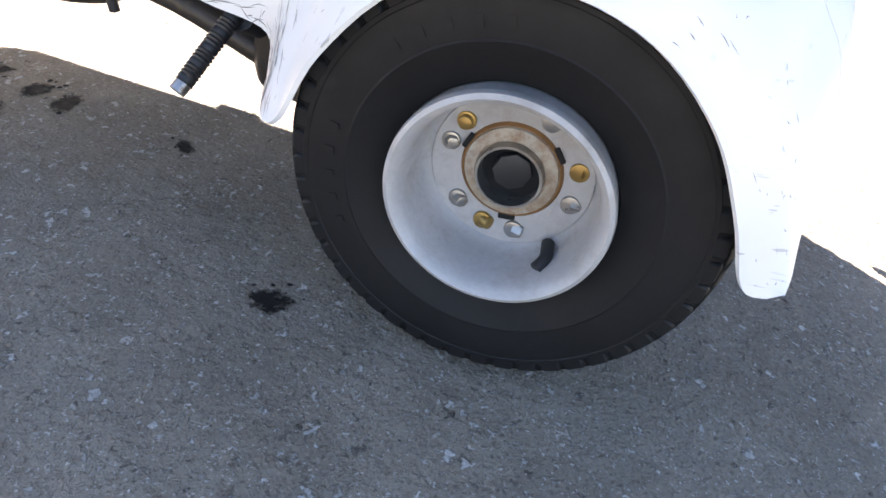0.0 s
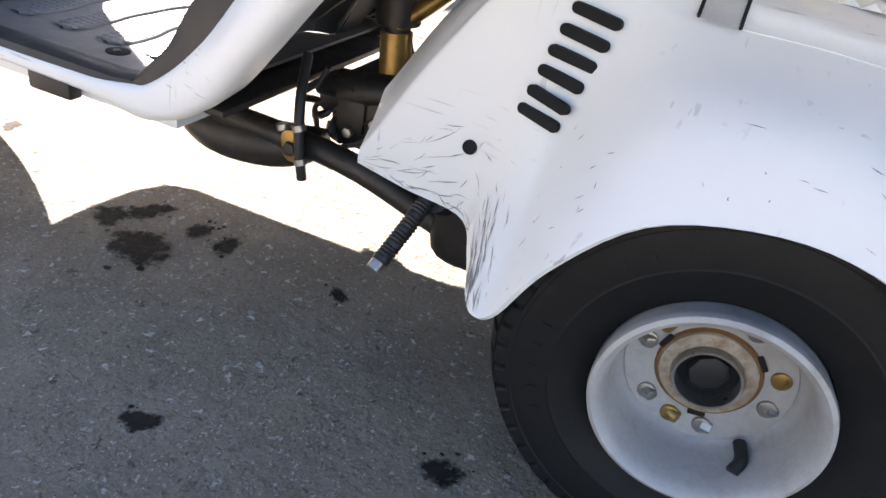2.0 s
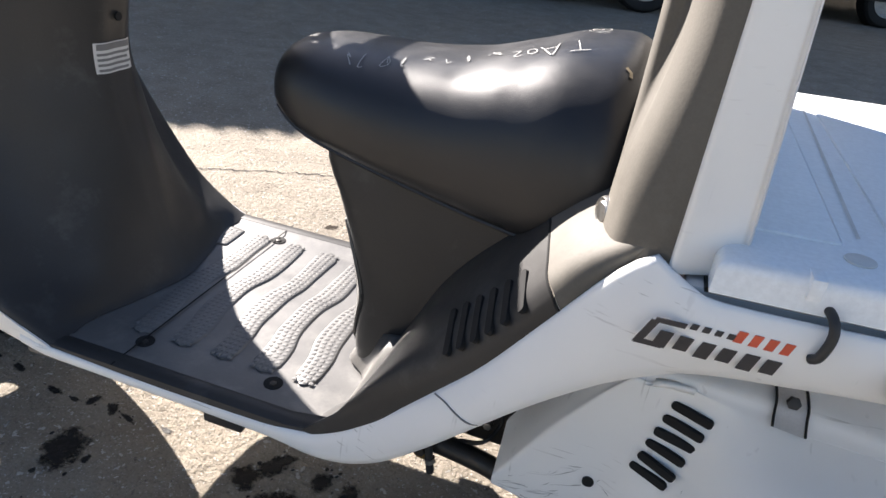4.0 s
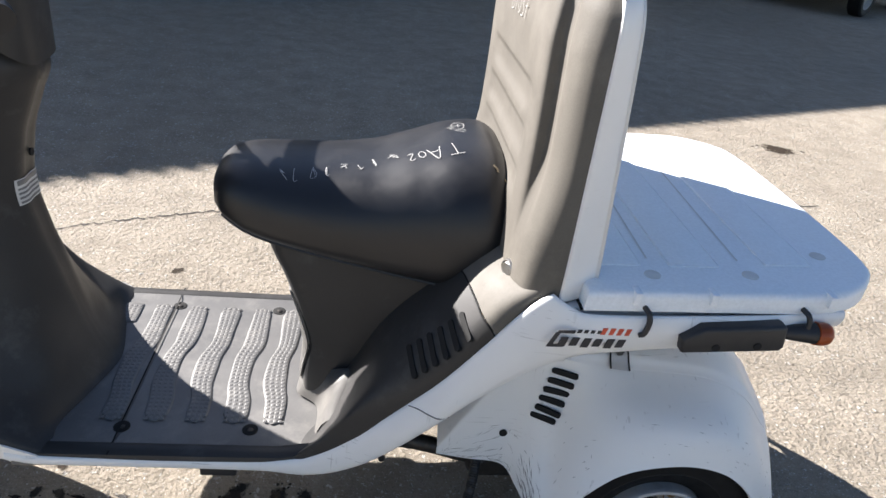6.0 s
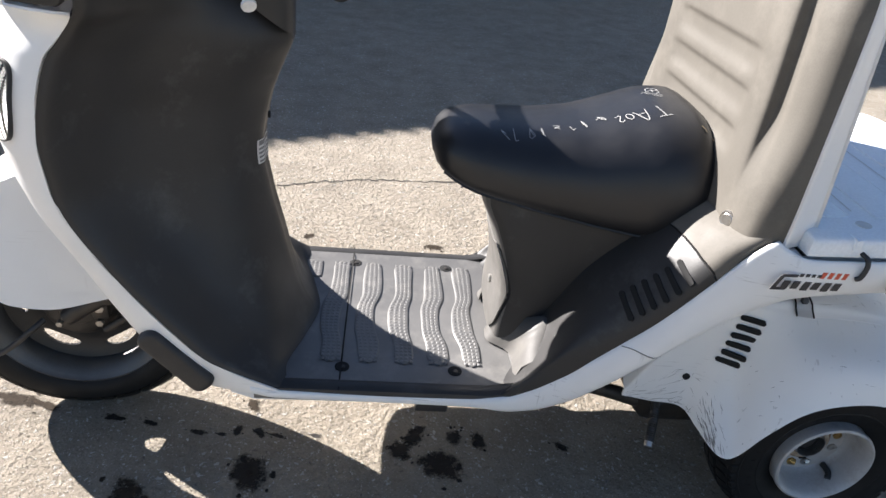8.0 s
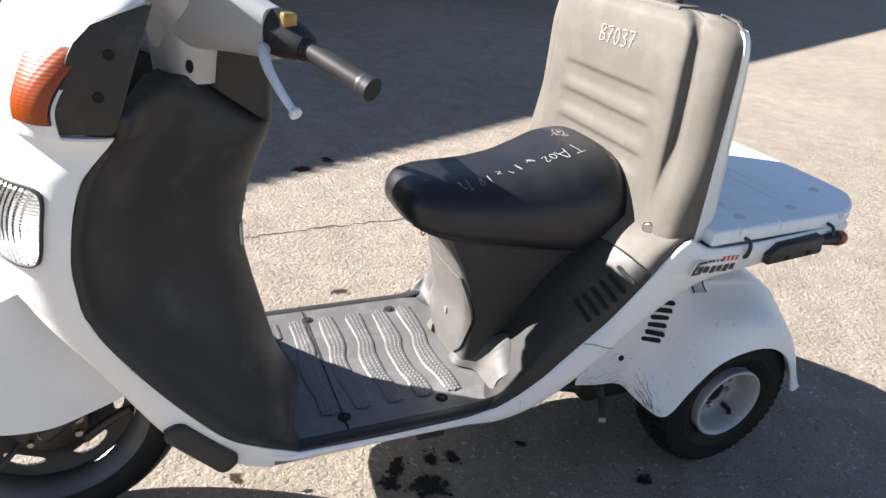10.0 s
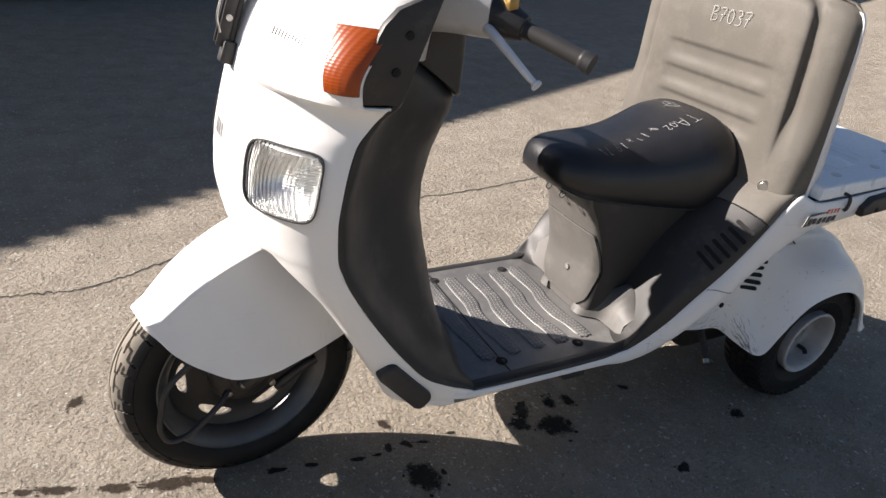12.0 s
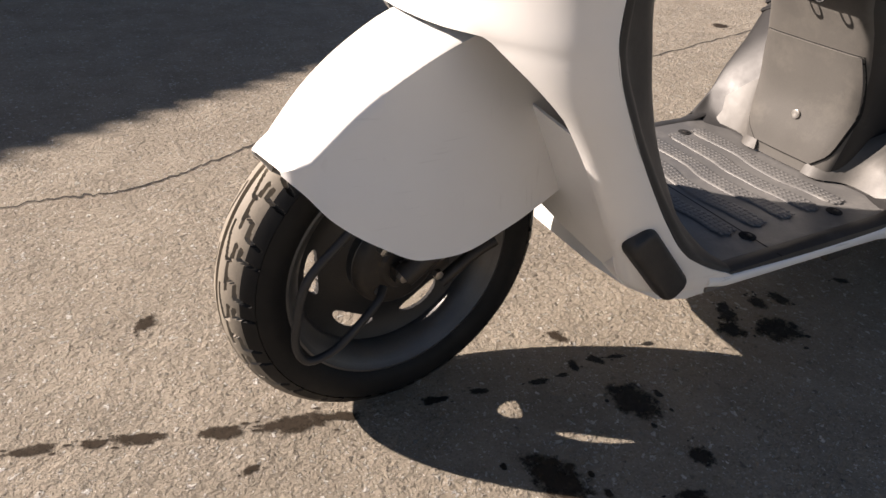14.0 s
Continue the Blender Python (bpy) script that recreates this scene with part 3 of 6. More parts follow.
def frame_ring(fn, u0, u1, v0, v1, share, n=14, round_=0.5, power=2):
    """The narrow rim of a rounded rectangular patch."""
    edge = [(2 * k / n - 1, -1) for k in range(n)] + [(1, 2 * k / n - 1) for k in range(n)] + [(1 - 2 * k / n, 1) for k in range(n)] + [(-1, 1 - 2 * k / n) for k in range(n)]
    loops = []
    for g in (1.0, 1 - share):
        loop = []
        for s, t in edge:
            s2, t2 = s * math.sqrt(1 - round_ * abs(t) ** power / 2 * s * s), t * math.sqrt(1 - round_ * abs(s) ** power / 2 * t * t)
            loop.append(fn(u0 + (u1 - u0) * (s2 * g + 1) / 2, v0 + (v1 - v0) * (t2 * g + 1) / 2, 0.0))
        loops.append(loop)
    return sheet(loops, around=True)


# head lamps and front indicators
for side in (1, -1):
    def on_nose(off):
        return lambda u, v, d: (lambda p: Vector((p.x, p.y * side, p.z)))(nose_point(v, u, off + d))
    lamp = part("headlight", frame_ring(on_nose(0.003), 29.5, 72.5, 0.649, 0.7565, 0.035, 20, power=4), BLACK, scooter, "rectangular clear headlight with a chrome reflector", thick=0.006, offset=0)
    part("reflector", patch(on_nose(0.0), 31, 71, 0.6525, 0.753, 20, dome=-0.05, power=4), MIRROR, lamp, "chrome bowl reflector", thick=0.002, offset=0)
    part("bulb", tube([on_nose(-0.05)(50, 0.7, 0), on_nose(-0.03)(50, 0.7, 0), on_nose(-0.016)(50, 0.7, 0)], 0.009, 12), LABEL_WHITE, lamp)
    pane = part("lens", patch(on_nose(0.003), 30.5, 71.5, 0.6515, 0.754, 20, dome=0.006, power=4), GLASS, lamp, "ribbed clear glass lens", thick=0.0025, offset=-1)
    pane.visible_shadow = False
    def leaning(off):
        return lambda u, v, d: on_nose(off)(u - 8 * (86.5 - u) / 22 * (v - 0.8515) / 0.081, v, d)
    sig = part("indicator", patch(leaning(0.0015), 63.5, 86.5, 0.8515, 0.9325, round_=0.1), BLACK, scooter, "amber front indicator", thick=0.003, offset=0)
    part("lens", patch(leaning(0.006), 64, 86, 0.853, 0.931, round_=0.1, dome=0.003), AMBER, sig, "ribbed amber lens", thick=0.004)

# badge and grille as plain bars
for k in range(5):
    for q in (0, 1):
        part("badge_bar", patch(lambda u, v, d: nose_point(v, u, 0.0012), 25.5 + 3.9 * k + 1.9 * q, 26.4 + 3.9 * k + 1.9 * q, 0.898, 0.909, 3), BADGE, nose)
for k in range(4):
    part("grille_bar", patch(lambda u, v, d: nose_point(v, u, 0.001), -5 + 3 * k, -3.6 + 3 * k, 0.715, 0.742, 3), BADGE, nose)

# dash hood and wiper stub on the nose
rows = [[(-0.485 + 0.04 * math.cos(b) * math.cos(a), -0.03 + 0.08 * math.cos(b) * math.sin(a), 0.985 + 0.075 * math.sin(b)) for a in [2 * math.pi * k / 28 for k in range(28)]] for b in [radians(d) for d in range(0, 86, 9)]]
part("instrument_glass", capped(rows), GLASS, scooter, "clear plastic instrument dome")
rows = [[(-0.405 + 0.042 * math.cos(b) * math.cos(a), -0.04 + 0.09 * math.cos(b) * math.sin(a), 1.0 + 0.065 * math.sin(b)) for a in [2 * math.pi * k / 28 for k in range(28)]] for b in [radians(d) for d in range(0, 86, 9)]]
part("instrument_hood", capped(rows), BLACK, scooter, "black instrument hood")
wiper = part("wiper_bracket", join(block(-0.004, 0.004, -0.022, 0.02, 0, 0.19, 0.0015), block(-0.022, -0.004, -0.022, -0.018, 0, 0.19, 0.001), block(-0.018, -0.004, 0.016, 0.02, 0.0, 0.19, 0.001), block(-0.012, 0.01, -0.03, -0.006, -0.022, 0.012, 0.003)), BLACK, scooter, "black folded metal wiper arm bracket")
wiper.matrix_basis = pose(-0.583, 0.012, 0.852, 0, 17, 0)
part("wire", tube([(-0.02, -0.024, 0.02), (-0.03, -0.02, 0.05), (-0.024, -0.022, 0.12), (-0.02, -0.022, 0.19)], 0.0018, 8, 16), STEEL, wiper, "thin bare metal rod")
part("rivet", tube([(-0.012, -0.021, 0.045), (-0.012, -0.0245, 0.045)], 0.005, 12), STEEL, wiper)

# front mudguard
FENDER = [(-0.184, 0.444, 0.438, 0.04, 0.041), (-0.18, 0.449, 0.433, 0.0465, 0.0485), (-0.17, 0.46, 0.421, 0.054, 0.059), (-0.15, 0.48, 0.393, 0.062, 0.078), (-0.11, 0.515, 0.36, 0.0715, 0.1), (-0.06, 0.546, 0.332, 0.08, 0.116), (0.0, 0.572, 0.325, 0.087, 0.122), (0.06, 0.587, 0.335, 0.091, 0.122), (0.12, 0.59, 0.347, 0.092, 0.118), (0.18, 0.582, 0.362, 0.091, 0.112), (0.25, 0.55, 0.38, 0.086, 0.102)]
rows = []
for i in range(80):
    x = -0.184 + 0.434 * (i / 79) ** 1.4
    zt, zl, w1, w2 = interp(FENDER, x)
    h = zt - zl
    d = min(1.0, h / 0.06)
    zt = zt - 0.009 * d
    half = cr([(0.0, zt), (0.45 * w1, zt - 0.001 * d), (0.8 * w1, zt - 0.003 * d), (0.97 * w1, zt - 0.007 * d)], 10) + cr([(w1, zt - 0.009 * d), (w1 + 0.3 * (w2 - w1), zt - 0.009 * d - 0.32 * (h - 0.018 * d)), (w1 + 0.7 * (w2 - w1), zt - 0.009 * d - 0.68 * (h - 0.018 * d)), (w2, zl)], 14)
    rows.append([(x, -p[0], p[1]) for p in half[::-1]] + [(x, 0.52 * p[0], p[1]) for p in half[1:]])
bm = sheet(rows)
bm.transform(FRONT @ pose(0, -0.031, 0, 0, 0, 6.5))
part("front_mudguard", bm, WHITE, scooter, "white front mudguard", thick=0.003, flip=True)


# ---- wheels ----
HOOKS = [[(0.2, 0.0), (0.2, 0.18), (0.33, 0.58), (0.47, 0.58), (0.5, 0.32)], [(0.4, 0.64), (0.42, 1.05)], [(0.41, 0.85), (0.64, 0.92), (0.66, 1.16), (0.9, 1.24)], [(0.64, 0.36), (0.62, 0.5), (0.95, 0.56)], [(0.05, 0.0), (0.05, 1.0)]]


def tread_mask(u, v):
    """How deep the front tread is cut at u round the tyre (in pitches) and v across it (-1 to 1)."""
    vv, g0 = abs(v), (u + (0.5 if v < 0 else 0.0)) % 1.0
    for ln in HOOKS:
        for (v0, h0), (v1, h1) in zip(ln, ln[1:]):
            for g in (g0, g0 + 1):
                px, py, dx, dy = (vv - v0) * 0.058, (g - h0) * 0.0824, (v1 - v0) * 0.058, (h1 - h0) * 0.0824
                k = min(1.0, max(0.0, (px * dx + py * dy) / (dx * dx + dy * dy)))
                if (px - k * dx) ** 2 + (py - k * dy) ** 2 < 0.0022 ** 2:
                    return 1.0
    return 0.0


def tyre_mesh(name, profile, tread, pitches, depth, n_round, n_across, mat, mask):
    """A tyre: sidewalls from a turned profile and a tread band with cut grooves. tread: (radius, half width, crown drop)."""
    R, w, drop = tread
    us = np.linspace(0, 2 * np.pi, n_round, endpoint=False)
    vs = np.linspace(-1, 1, n_across)
    verts, faces = [], []
    for i, a in enumerate(us):
        for v in vs:
            r = R - drop * abs(v) ** 2.4 - depth * mask(a / (2 * np.pi) * pitches, v)
            verts.append((r * math.cos(a), w * v, r * math.sin(a)))
    for i in range(n_round):
        for j in range(n_across - 1):
            a, b = i * n_across + j, ((i + 1) % n_round) * n_across + j
            faces.append((a, a + 1, b + 1, b))
    base = len(verts)
    k = len(profile)
    for a in us[::4]:
        for r, y in profile:
            verts.append((r * math.cos(a), y, r * math.sin(a)))
    m = len(us[::4])
    for i in range(m):
        for j in range(k - 1):
            a, b = base + i * k + j, base + ((i + 1) % m) * k + j
            faces.append((a, a + 1, b + 1, b))
    me = bpy.data.meshes.new(name)
    me.from_pydata(verts, [], faces)
    bm = bmesh.new()
    bm.from_mesh(me)
    bpy.data.meshes.remove(me)
    bmesh.ops.recalc_face_normals(bm, faces=bm.faces)
    return bm


# front wheel, turned to its left; its axle runs along y
AXLE = FRONT @ pose(0, 0, 0.236, 0, 0, 0)
side = [(0.1995, 0.0462), (0.19, 0.0475), (0.178, 0.046), (0.168, 0.041), (0.162, 0.034)]
prof = [(r, -y) for r, y in side[::-1]] + [(0.205, -0.0448), (0.205, 0.0448)] + side
rim = join(lathe([(0.162, -0.037), (0.168, -0.036), (0.168, -0.032), (0.158, -0.029), (0.148, -0.02), (0.144, 0.0), (0.148, 0.02), (0.158, 0.029), (0.168, 0.032), (0.168, 0.036), (0.162, 0.037), (0.153, 0.03), (0.142, 0.018), (0.138, 0.0), (0.142, -0.018), (0.153, -0.03)], 96, True),
           lathe([(0.012, -0.016), (0.058, -0.018), (0.066, -0.012), (0.066, 0.03), (0.012, 0.03)], 48, True))
disc_bm = bmesh.new()
grid = [[disc_bm.verts.new(((0.06 + 0.085 * i / 60) * math.cos(2 * math.pi * j / 720), 0.004 + 0.012 * math.sin(math.pi * i / 60), (0.06 + 0.085 * i / 60) * math.sin(2 * math.pi * j / 720))) for j in range(720)] for i in range(61)]
for i in range(60):
    for j in range(720):
        r = 0.06 + 0.085 * (i + 0.5) / 60
        d = ((j + 60.5) % 120 - 60) / 120 * math.pi / 3 * r
        if ((r - 0.113) / 0.0105) ** 2 + (d / 0.036) ** 2 > 1:
            disc_bm.faces.new((grid[i][j], grid[i][(j + 1) % 720], grid[i + 1][(j + 1) % 720], grid[i + 1][j]))
bmesh.ops.delete(disc_bm, geom=[v for v in disc_bm.verts if not v.link_faces], context="VERTS")
disc_bm.transform(AXLE)
rim.transform(AXLE)
front_wheel = part("front_wheel", rim, ALLOY, scooter, "grey cast front wheel with a treaded black tyre")
edge = lathe([(0.1555, -0.0325), (0.1585, -0.0345), (0.1625, -0.039), (0.167, -0.038), (0.1685, -0.0365), (0.1635, -0.0362), (0.1575, -0.0315)], 96, True)
edge.transform(AXLE)
part("rim_edge", edge, ALLOY, front_wheel, "worn grey rim edge")
part("wheel_disc", disc_bm, DARK_ALLOY, front_wheel, "dark grey pressed disc with six oval holes", thick=0.008, offset=0)
bm = tyre_mesh("tyre", prof, (0.236, 0.0455, 0.03), 18, 0.005, 960, 91, TREAD, tread_mask)
bm.transform(AXLE)
tyre = part("tyre", bm, TREAD, front_wheel, "dusty black tyre with hooked tread grooves", angle=30)
tyre.data.materials.append(RUBBER)
for p in tyre.data.polygons:
    if p.index >= 960 * 90 or abs(p.index % 90 - 44.5) > 34:
        p.material_index = 1
for y, r, l, mat in ((-0.036, 0.014, 0.03, STEEL), (-0.055, 0.008, 0.02, STEEL)):
    b = prism(disc(r, 6), AXLE @ pose(0, y + 0.02, 0, 90, 0, 0), l, 0.002)
    part("axle_nut", b, mat, front_wheel)
# brake drum plate, link arms and cables on the camera side
hub = join(lathe([(0.01, -0.034), (0.03, -0.033), (0.034, -0.028), (0.052, -0.027), (0.062, -0.02), (0.066, -0.014), (0.01, -0.014)], 48, True), block(-0.02, 0.045, -0.05, -0.03, -0.012, 0.012, 0.004), block(0.03, 0.06, -0.056, -0.03, -0.005, 0.045, 0.005))
hub.transform(AXLE)
part("brake_plate", hub, OILY, front_wheel, "dark oily brake plate")
for x, z, r in ((0.045, 0.02, 0.009), (0.042, -0.012, 0.007), (-0.012, 0.002, 0.008), (0.02, 0.03, 0.006), (0.058, 0.042, 0.01), (-0.035, -0.03, 0.006), (-0.03, 0.034, 0.006)):
    b = prism(disc(r, 6), AXLE @ face_pose((x, -0.05 if x > -0.02 else -0.028, z), (1, 0, 0), (0, 0, 1)), 0.009, 0.001)
    part("hub_bolt", b, STEEL, front_wheel)
for name, pts, r in (("link_arm", [(-0.01, -0.052, 0.0), (0.03, -0.056, 0.03), (0.07, -0.06, 0.055)], 0.016), ("fork_leg", [(0.07, -0.065, 0.05), (0.085, -0.07, 0.13), (0.12, -0.06, 0.3)], 0.02), ("brake_arm", [(0.05, -0.05, -0.03), (0.1, -0.055, 0.005), (0.13, -0.06, 0.02)], 0.009)):
    b = tube(pts, r, 12, 12)
    b.transform(AXLE)
    part(name, b, OILY, scooter, "dark oily front suspension arm")
b = mirrored(tube([(0.07, -0.065, 0.05), (0.085, -0.07, 0.13), (0.12, -0.06, 0.3)], 0.02, 12, 12))
b.transform(AXLE)
part("fork_leg", b, OILY, scooter)
b = tube([(-0.64, -0.072, 0.375), (-0.683, -0.078, 0.335), (-0.731, -0.08, 0.288), (-0.748, -0.08, 0.225), (-0.749, -0.08, 0.192), (-0.738, -0.08, 0.17), (-0.715, -0.08, 0.17), (-0.69, -0.08, 0.184), (-0.645, -0.075, 0.225), (-0.628, -0.06, 0.238)], 0.0055, 10, 70)
part("brake_cable", b, BLACK, scooter, "black brake cable looped beside the front wheel")


def rear_wheel(y_out):
    """A wide rear wheel on a dished steel rim; its outer face looks towards minus y."""
    dish = lathe([(0.085, 0.0), (0.0872, -0.006), (0.086, -0.0115), (0.0825, -0.0135), (0.0785, -0.0105), (0.0755, -0.002), (0.0735, 0.012), (0.0725, 0.034), (0.07, 0.043), (0.066, 0.0465), (0.0655, 0.0448), (0.0635, 0.0445), (0.05, 0.0475), (0.0315, 0.0475), (0.0315, 0.056), (0.084, 0.09), (0.088, 0.1), (0.088, 0.03)], 72, True)
    m = pose(0.747, y_out, 0.178)
    dish.transform(m)
    wheel = part("rear_wheel", dish, SILVER, scooter, "silver dished rear wheel with rusty hub and black tyre")

    def mask(u, v):
        g = u % 1.0
        deep = 0.0
        if abs(v) > 0.42 and g < 0.2:
            deep = 1.0
        if abs(abs(v) - 0.42) < 0.03 or abs(v) < 0.025:
            deep = 1.0
        if 0.05 < abs(v) < 0.42 and 0.5 < (g + 0.4 * v) % 1.0 < 0.6:
            deep = 1.0
        return deep
    side = [(0.162, 0.054), (0.154, 0.0575), (0.153, 0.0592), (0.15, 0.0595), (0.149, 0.0588), (0.138, 0.0605), (0.12, 0.0585), (0.1185, 0.0592), (0.116, 0.0582), (0.104, 0.053), (0.0875, 0.0445)]
    prof = [(r, -y) for r, y in side[::-1]] + [(0.1665, -0.0515), (0.1665, 0.0515)] + side
    ty = tyre_mesh("tyre", prof, (0.178, 0.053, 0.0125), 48, 0.0075, 768, 41, RUBBER, mask)
    ty.transform(m @ pose(0, 0.052, 0))
    part("tyre", ty, RUBBER, wheel, "worn black rubber tyre", angle=30)
    lugs = []
    for k in range(48):
        lug = block(-0.0085, 0.0085, -0.0066, 0.004, 0.149, 0.1635, 0.002, 1)
        lug.transform(m @ Matrix.Rotation(2 * math.pi * k / 48, 4, "Y"))
        lugs.append(lug)
    tagged(part("shoulder_tread", join(*lugs), RUBBER, wheel), "worn shoulder tread of the tyre", kind="stuff")
    ring = lathe([(0.0275, 0.0415), (0.029, 0.0405), (0.0375, 0.0435), (0.039, 0.0472), (0.0275, 0.0472)], 48, True)
    ring.transform(m)
    part("hub_ring", ring, RUST, wheel, "rust-stained hub ring")
    edge = lathe([(0.0382, 0.0455), (0.0395, 0.045), (0.0415, 0.0474), (0.0382, 0.0474)], 48, True)
    edge.transform(m)
    part("rust_edge", edge, plain("rust_line", (0.2, 0.1, 0.035), 0.85), wheel)
    for k in range(15):
        if k % 8 < 5:
            t0, rr = radians(8 + 9 * k), 0.132
            bar_ = prism(rounded(0.006, 0.0085, 0.001, 2), m @ Matrix.Rotation(-t0, 4, "Y") @ pose(0, -0.0079, rr, 90, 0, 0), 0.0007)
            part("sidewall_mark", bar_, RUBBER, wheel)
    lip = lathe([(0.0247, 0.034), (0.0268, 0.034), (0.0282, 0.05), (0.0247, 0.05)], 40, True)
    lip.transform(m)
    part("hub_lip", lip, STEEL, wheel)
    hole = lathe([(0.0, 0.05), (0.025, 0.05), (0.025, 0.054), (0.0, 0.054)], 32)
    hole.transform(m)
    part("hub_bore", hole, HOLE, wheel)
    nut = prism(disc(0.0165, 8), m @ pose(0, 0.0502, 0, 90, 0, 12), 0.006, 0.002)
    part("axle_nut", nut, BLACK, wheel)
    for k, (deg, brass) in enumerate(((144, 1), (168, 0), (226, 0), (256, 1), (285, 0), (346, 0), (18, 1), (68, 0))):
        c = Vector((0.0535 * math.cos(radians(deg)), 0.0475, 0.0535 * math.sin(radians(deg))))
        b = prism(disc(0.0058, 6 if not brass else 14), m @ Matrix.Translation(c) @ pose(0, 0, 0, 90, 0, 20 * k), 0.0085, 0.0012)
        nut = part("wheel_nut", b, BRASS if brass else STEEL, wheel)
        part("washer", prism(disc(0.0078, 18), m @ Matrix.Translation(c) @ pose(0, 0, 0, 90, 0, 0), 0.0034, 0.0008), BRASS if brass else STEEL, nut)
    for k in range(3):
        a = radians(68 + 120 * k)
        s = prism(rounded(0.014, 0.0042, 0.001, 2), m @ Matrix.Rotation(-a, 4, "Y") @ pose(0, 0.0462, 0.0418, 90, 0, 0), 0.0016)
        part("slot", s, HOLE, wheel)
    v = tube([(0.045, 0.04, -0.05), (0.047, 0.022, -0.052), (0.042, 0.012, -0.058)], 0.0055, 10, 8)
    v.transform(m)
    part("valve_stem", v, BLACK, wheel)
    return wheel


rear_wheel(-0.28)
keep = set(bpy.data.objects)
rear_wheel(-0.28)
for ob in [o for o in bpy.data.objects if o not in keep]:
    for v in ob.data.vertices:
        v.co.y = -v.co.y
    ob.data.flip_normals()


# ---- floor ----
rows = []
for i in range(24):
    x = -0.235 + 0.455 * i / 23
    rows.append([(x, y, z) for y, z in ((-0.227, 0.228), (-0.2275, 0.242), (-0.225, 0.249), (-0.219, 0.2525), (-0.2, 0.2525), (-0.19, 0.25), (0, 0.25), (0.19, 0.25), (0.2, 0.2525), (0.219, 0.2525), (0.225, 0.249), (0.2275, 0.242), (0.227, 0.228))])
floorboard = part("floorboard", sheet(rows), FLOOR_GREY, scooter, "grey moulded plastic floorboard with ribbed tread bands", thick=0.004, flip=True)
seam = [(-0.099, -0.2285), (-0.099, -0.18), (-0.098, 0.0), (-0.096, 0.18), (-0.096, 0.2285)]
part("panel_gap", sheet([[(x - 0.0014, y, 0.2532), (x + 0.0014, y, 0.2532)] for x, y in cr(seam, 20)]), HOLE, floorboard)
for x, y in ((-0.097, -0.167), (0.098, -0.167), (-0.091, 0.168), (0.102, 0.166)):
    bolt = part("floor_bolt", prism(disc(0.0125, 24), pose(x, y, 0.2501), 0.0012, 0.0006), HOLE, floorboard, "dark recessed floor bolt")
    part("bolt_head", prism(disc(0.0048, 6), pose(x + 0.001, y - 0.002, 0.2512), 0.0018, 0.0005), OILY, bolt)
for s in (-1, 1):
    rows = [[(-0.225 + 0.43 * i / 23, s * y, z + (0.0 if i < 20 else 0.0035 * (i - 20))) for y, z in ((0.2288, 0.243), (0.2265, 0.2505), (0.2195, 0.2537), (0.205, 0.2539), (0.2015, 0.2515))] for i in range(24)]
    part("floor_edge", sheet(rows), GREY, scooter, "dark rounded floor edge", flip=s < 0)


def band_edge(c, y, side):
    """The wavy edge of a raised tread band."""
    wob = 0.006 * math.tanh((y - 0.03) / 0.02) - 0.005 * math.tanh((y + 0.08) / 0.02)
    half = 0.0172 + 0.0015 * math.cos(y * 34 + c * 60)
    return c + wob + side * half


studs = []
for c in (-0.178, -0.118, -0.053, 0.01, 0.071, 0.132):
    y0, y1 = (-0.155, 0.17) if c > -0.15 else (0.105, 0.17)
    rows = []
    for i in range(50):
        y = y0 + (y1 - y0) * i / 49
        e = min(1, math.sqrt(min(i, 49 - i) / 3 + 0.02))
        l, r = band_edge(c, y, -1), band_edge(c, y, 1)
        mid, h = (l + r) / 2, (r - l) / 2 * e
        rows.append([(mid + h * k, y, 0.2502 + z) for k, z in ((-1.08, 0), (-1, 0.0019), (-0.94, 0.0022), (0.94, 0.0022), (1, 0.0019), (1.08, 0))])
    part("tread_band", sheet(rows), FLOOR_GREY, floorboard, "raised wavy tread band with small pyramids")
    y = y0 + 0.006
    while y < y1 - 0.005:
        l, r = band_edge(c, y, -1), band_edge(c, y, 1)
        for k in range(4):
            x = l + (r - l) * (k + 0.5) / 4
            studs.append((x, y))
        y += 0.0094
verts, faces = [], []
for x, y in studs:
    n = len(verts)
    for h, z in ((0.0033, 0.2522), (0.0019, 0.2531)):
        verts += [(x - h, y - h, z), (x + h, y - h, z), (x + h, y + h, z), (x - h, y + h, z)]
    faces += [(n + k, n + (k + 1) % 4, n + 4 + (k + 1) % 4, n + 4 + k) for k in range(4)] + [(n + 4, n + 5, n + 6, n + 7)]
me = bpy.data.meshes.new("tread_studs")
me.from_pydata(verts, [], faces)
me.materials.append(FLOOR_GREY)
st = new("tread_studs", me)
st.parent = floorboard
tagged(st, "rows of small grip pyramids", kind="stuff")

